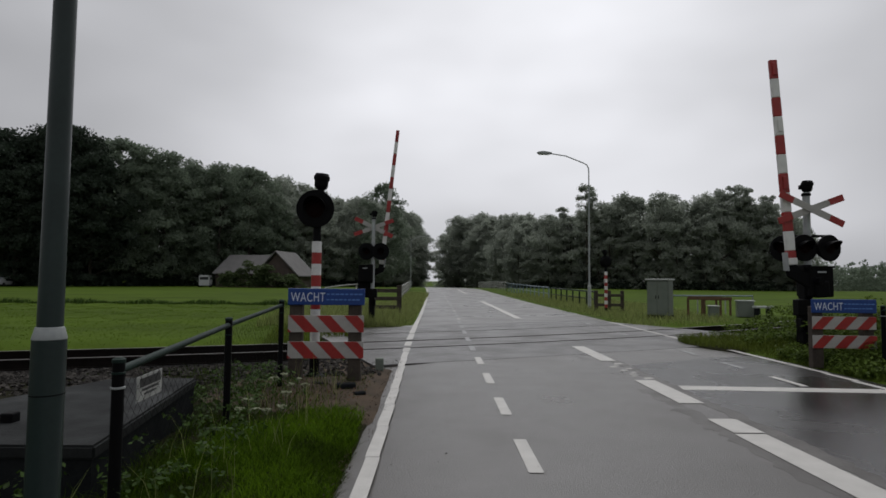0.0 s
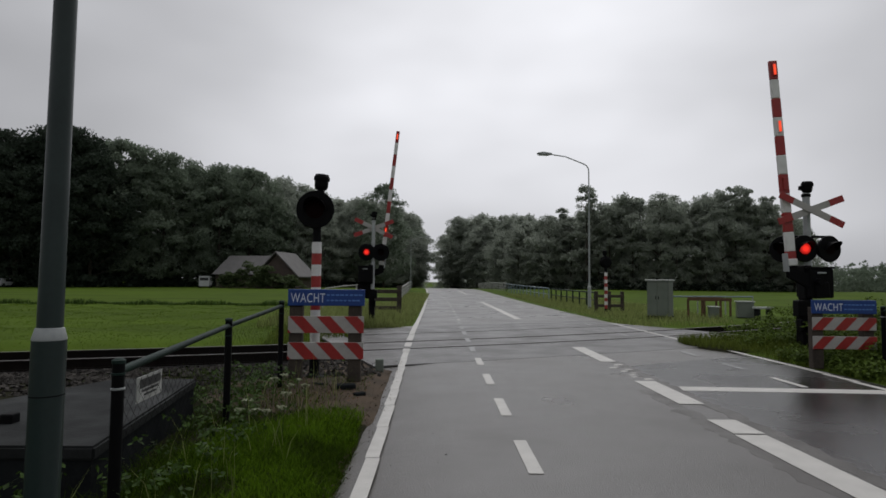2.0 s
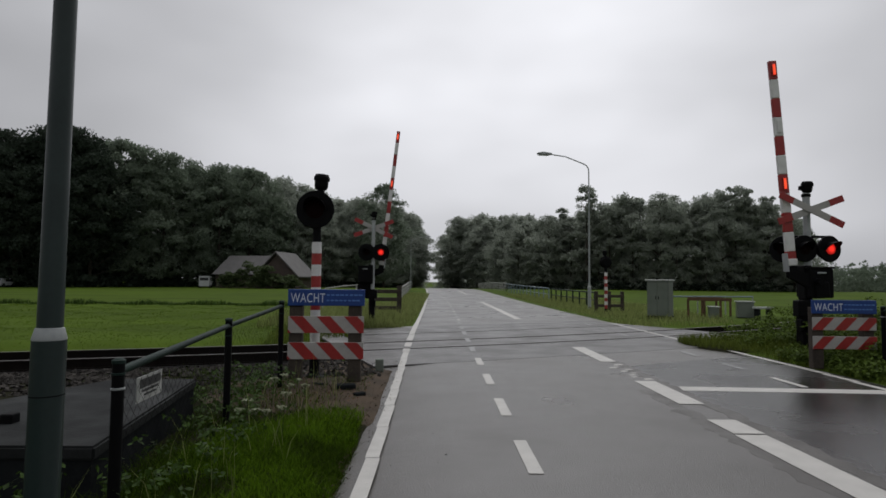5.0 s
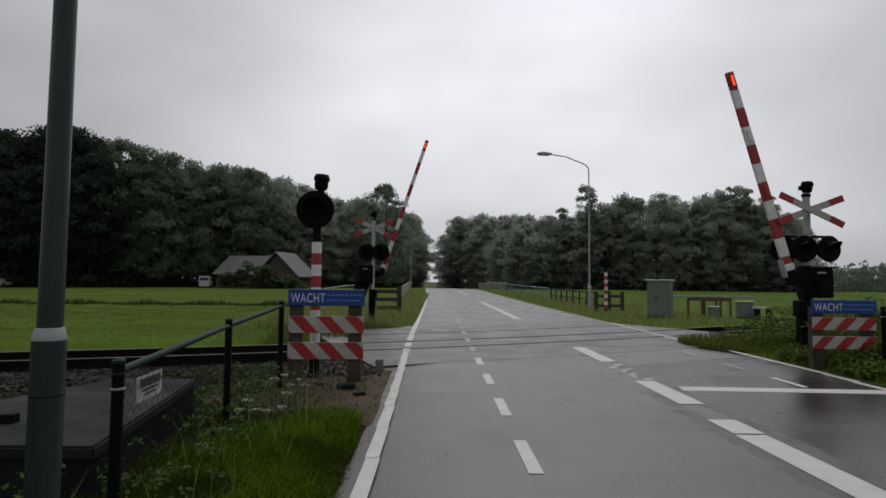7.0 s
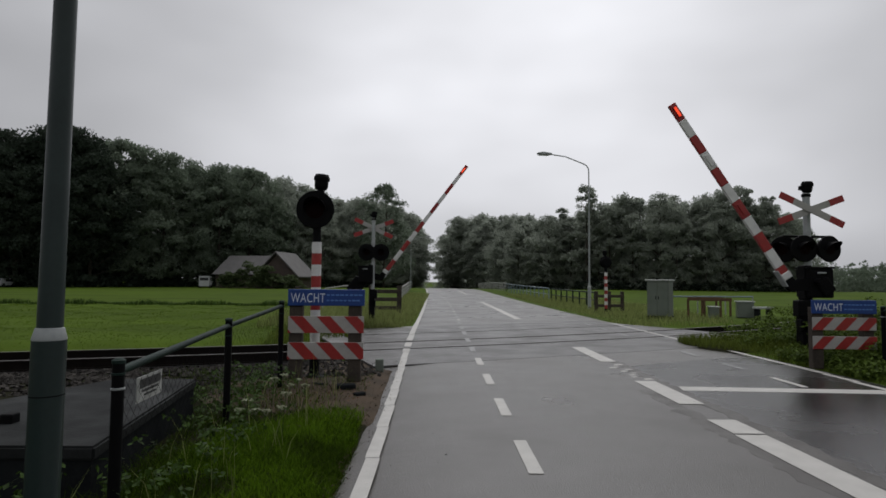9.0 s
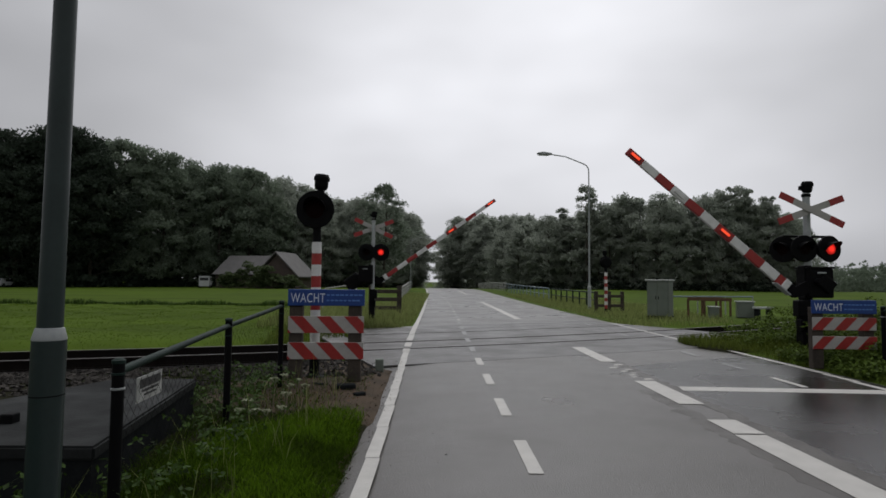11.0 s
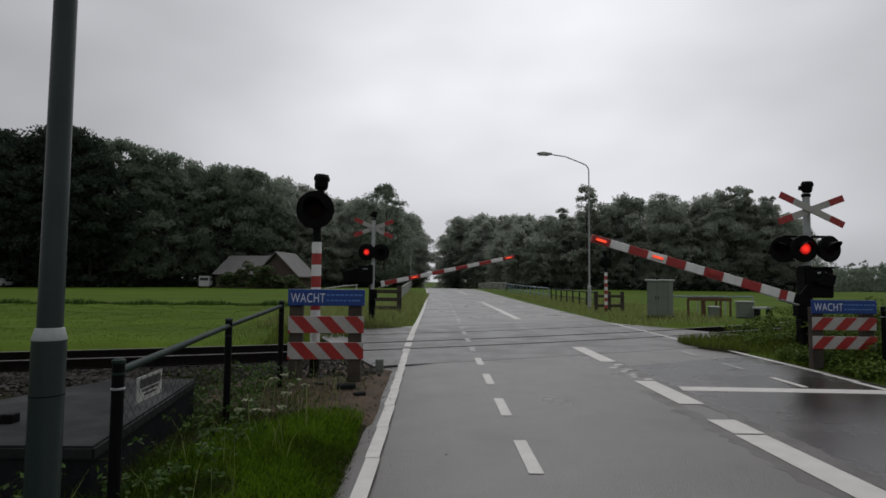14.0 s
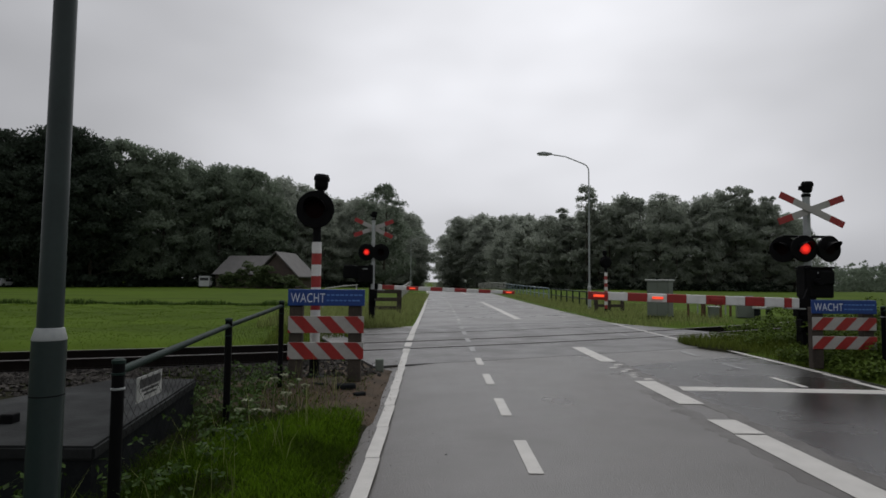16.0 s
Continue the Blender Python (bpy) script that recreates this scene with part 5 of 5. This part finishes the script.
bx, by = scatter(700, -2.7, -0.95, 6.0, 9.6, lambda x, y: (x < road_left(y) - 0.02) & (patch(x * 1.3, y * 1.1) > 0.3))
lv, lf = leaf_quads(np.stack([bx, by, land(bx, by) + 0.03], 1), np.full(len(bx), 0.012), 1, 0.022, q)
tagged(new("fallen_leaves", soup("fallen_leaves", lv, lf, M_DEAD_LEAF)), "wet brown fallen leaves on the bare soil", "litter", kind="stuff")
cx, cy = scatter(60, -0.5, 6.4, 4.0, 12.0, lambda x, y: x < 9)
grit = stones("road_grit", np.stack([cx, cy, np.full(len(cx), 0.006)], 1), 0.008, M_STONE, 19)
tagged(grit, "small dark grit lying on the wet road", "grit", kind="stuff")

# grass tongue that creeps over the road's far edge line
tongue = sheet("verge_tongue", np.arange(5.9, 8.2, 0.1), np.arange(12.4, 16.2, 0.1), lambda x, y: 0.03 - 0.10 * step(0.55, 1.0, ((x - 7.5) / 1.45) ** 2 + ((y - 14.3) / 1.7) ** 2), M_VERGE)
structure(tongue, "soil and grass creeping over the road edge", "verge")
x, y = scatter(5200, 6.0, 8.4, 12.5, 16.0, lambda x, y: ((x - 7.5) / 1.35) ** 2 + ((y - 14.3) / 1.6) ** 2 < 0.9)
blades("tongue_grass", x, y, q.uniform(0.05, 0.22, len(x)), q.uniform(0.004, 0.008, len(x)), M_BANK, "low grass creeping over the road edge", 0.6, 15, np.full(len(x), 0.03))

# far along the road: an oncoming car and a small plate on a post
M_HEADLIGHT = lamp_glass("car_headlight", (1.0, 0.96, 0.86), (1.0, 0.95, 0.85), 0.12, 2.0)
car = vehicle("oncoming_car", (0.55, 230, -3.0), -90, 4.2, 1.45, "pale car with lit headlights far along the road", False)
for sx in (-0.6, 0.6):
    part("headlight", tube((2.08, sx, 0.66), (2.14, sx, 0.66), 0.10, 0.09, 14), M_HEADLIGHT, car, "lit headlight")
sg = thing("road_sign", (7.7, 160, float(level(160))), "small pale plate on a thin post beside the far road", "road sign")
part("post", tube((0, 0, -0.2), (0, 0, 2.9), 0.04, 0.04, 10), M_GALV, sg)
part("plate", box(0, -0.05, 2.75, 0.55, 0.02, 0.55, 0.01), M_WHITE, sg)


# ---- what moves ----
def blink(lens, spans, on, off):
    """The lit lens comes forward in its lamp for each span of burning."""
    rows = [(0.0, pose(*(on if spans and spans[0][0] <= 0 else off)))]
    for a, b in spans:
        if a > 0:
            rows += [(a - 0.034, pose(*off)), (a, pose(*on))]
        rows += [(min(b, 16.0) - 0.034, pose(*on))]
        if b < 15.95:
            rows += [(b, pose(*off))]
    last = on if spans and spans[-1][1] >= 15.95 else off
    if rows[-1][0] < 16.0:
        rows.append((16.0, pose(*last)))
    walk(lens, rows)


def motions():
    swing = ((0.0, 86.1), (4.2, 86.1), (5.4, 85.6), (6.3, 80.7), (6.5, 78.8), (7.0, 74.4), (7.5, 70.2), (8.0, 65.9), (9.0, 57.1), (11.3, 38.1), (12.0, 32.5), (12.5, 28.3),
             (13.0, 24.1), (13.5, 20.0), (14.0, 16.1), (14.5, 12.4), (15.0, 8.7), (15.5, 5.1), (16.0, 1.65))
    walk(boom_r, [(t, pose(*boom_r.location, 0, a, 0)) for t, a in swing])
    behind = lambda t: float(np.interp(t, (0.0, 6.3, 7.0, 8.5, 11.5, 13.0, 14.5, 16.0), (2.2, 2.4, 2.6, 3.8, 4.9, 4.4, 3.8, 3.57)))
    walk(boom_l, [(t, pose(*boom_l.location, 0, behind(t) - a, 0)) for t, a in swing])
    ON, OFF = (0, -0.022, 0), (0, 0.08, 0)
    blink(ped_lit, [(0.37, 0.56), (0.74, 1.06)] + [(1.42 + 0.644 * k, 1.71 + 0.644 * k) for k in range(23)], ON, OFF)
    right = [(0.37, 0.56), (0.77, 1.06)] + [(1.43 + 0.653 * k, 1.76 + 0.653 * k) for k in range(6)] + [(10.15 + 0.66 * k, 10.48 + 0.66 * k) for k in range(9)]
    left = [(0.57, 0.76), (1.07, 1.42)] + [(1.77 + 0.653 * k, 2.07 + 0.653 * k) for k in range(5)] + [(10.49 + 0.66 * k, 10.80 + 0.66 * k) for k in range(8)] + [(15.77, 16.0)]
    for pair in (lits_r, lits_l):
        blink(pair[0], left, ON, OFF)
        blink(pair[1], right, ON, OFF)
    drive = [(16.0 * k / 8, 258.0 - 10.0 * k) for k in range(9)]
    walk(car, [(t, pose(1.2 + float(bend(yy)), yy, float(level(yy)), 0, 0, -90)) for t, yy in drive])
    for lights, swap in ((boom_lights_r, 1), (boom_lights_l, 2)):
        for k, g in enumerate(lights):
            x = g.location.x
            on, off = (x, -0.060, 0), (x, -0.03, 0)
            if k == 0:
                spans = [(1.3, 16.0)]
            elif k == swap:
                spans = left
            else:
                spans = right
            blink(g, spans, on, off)


motions()
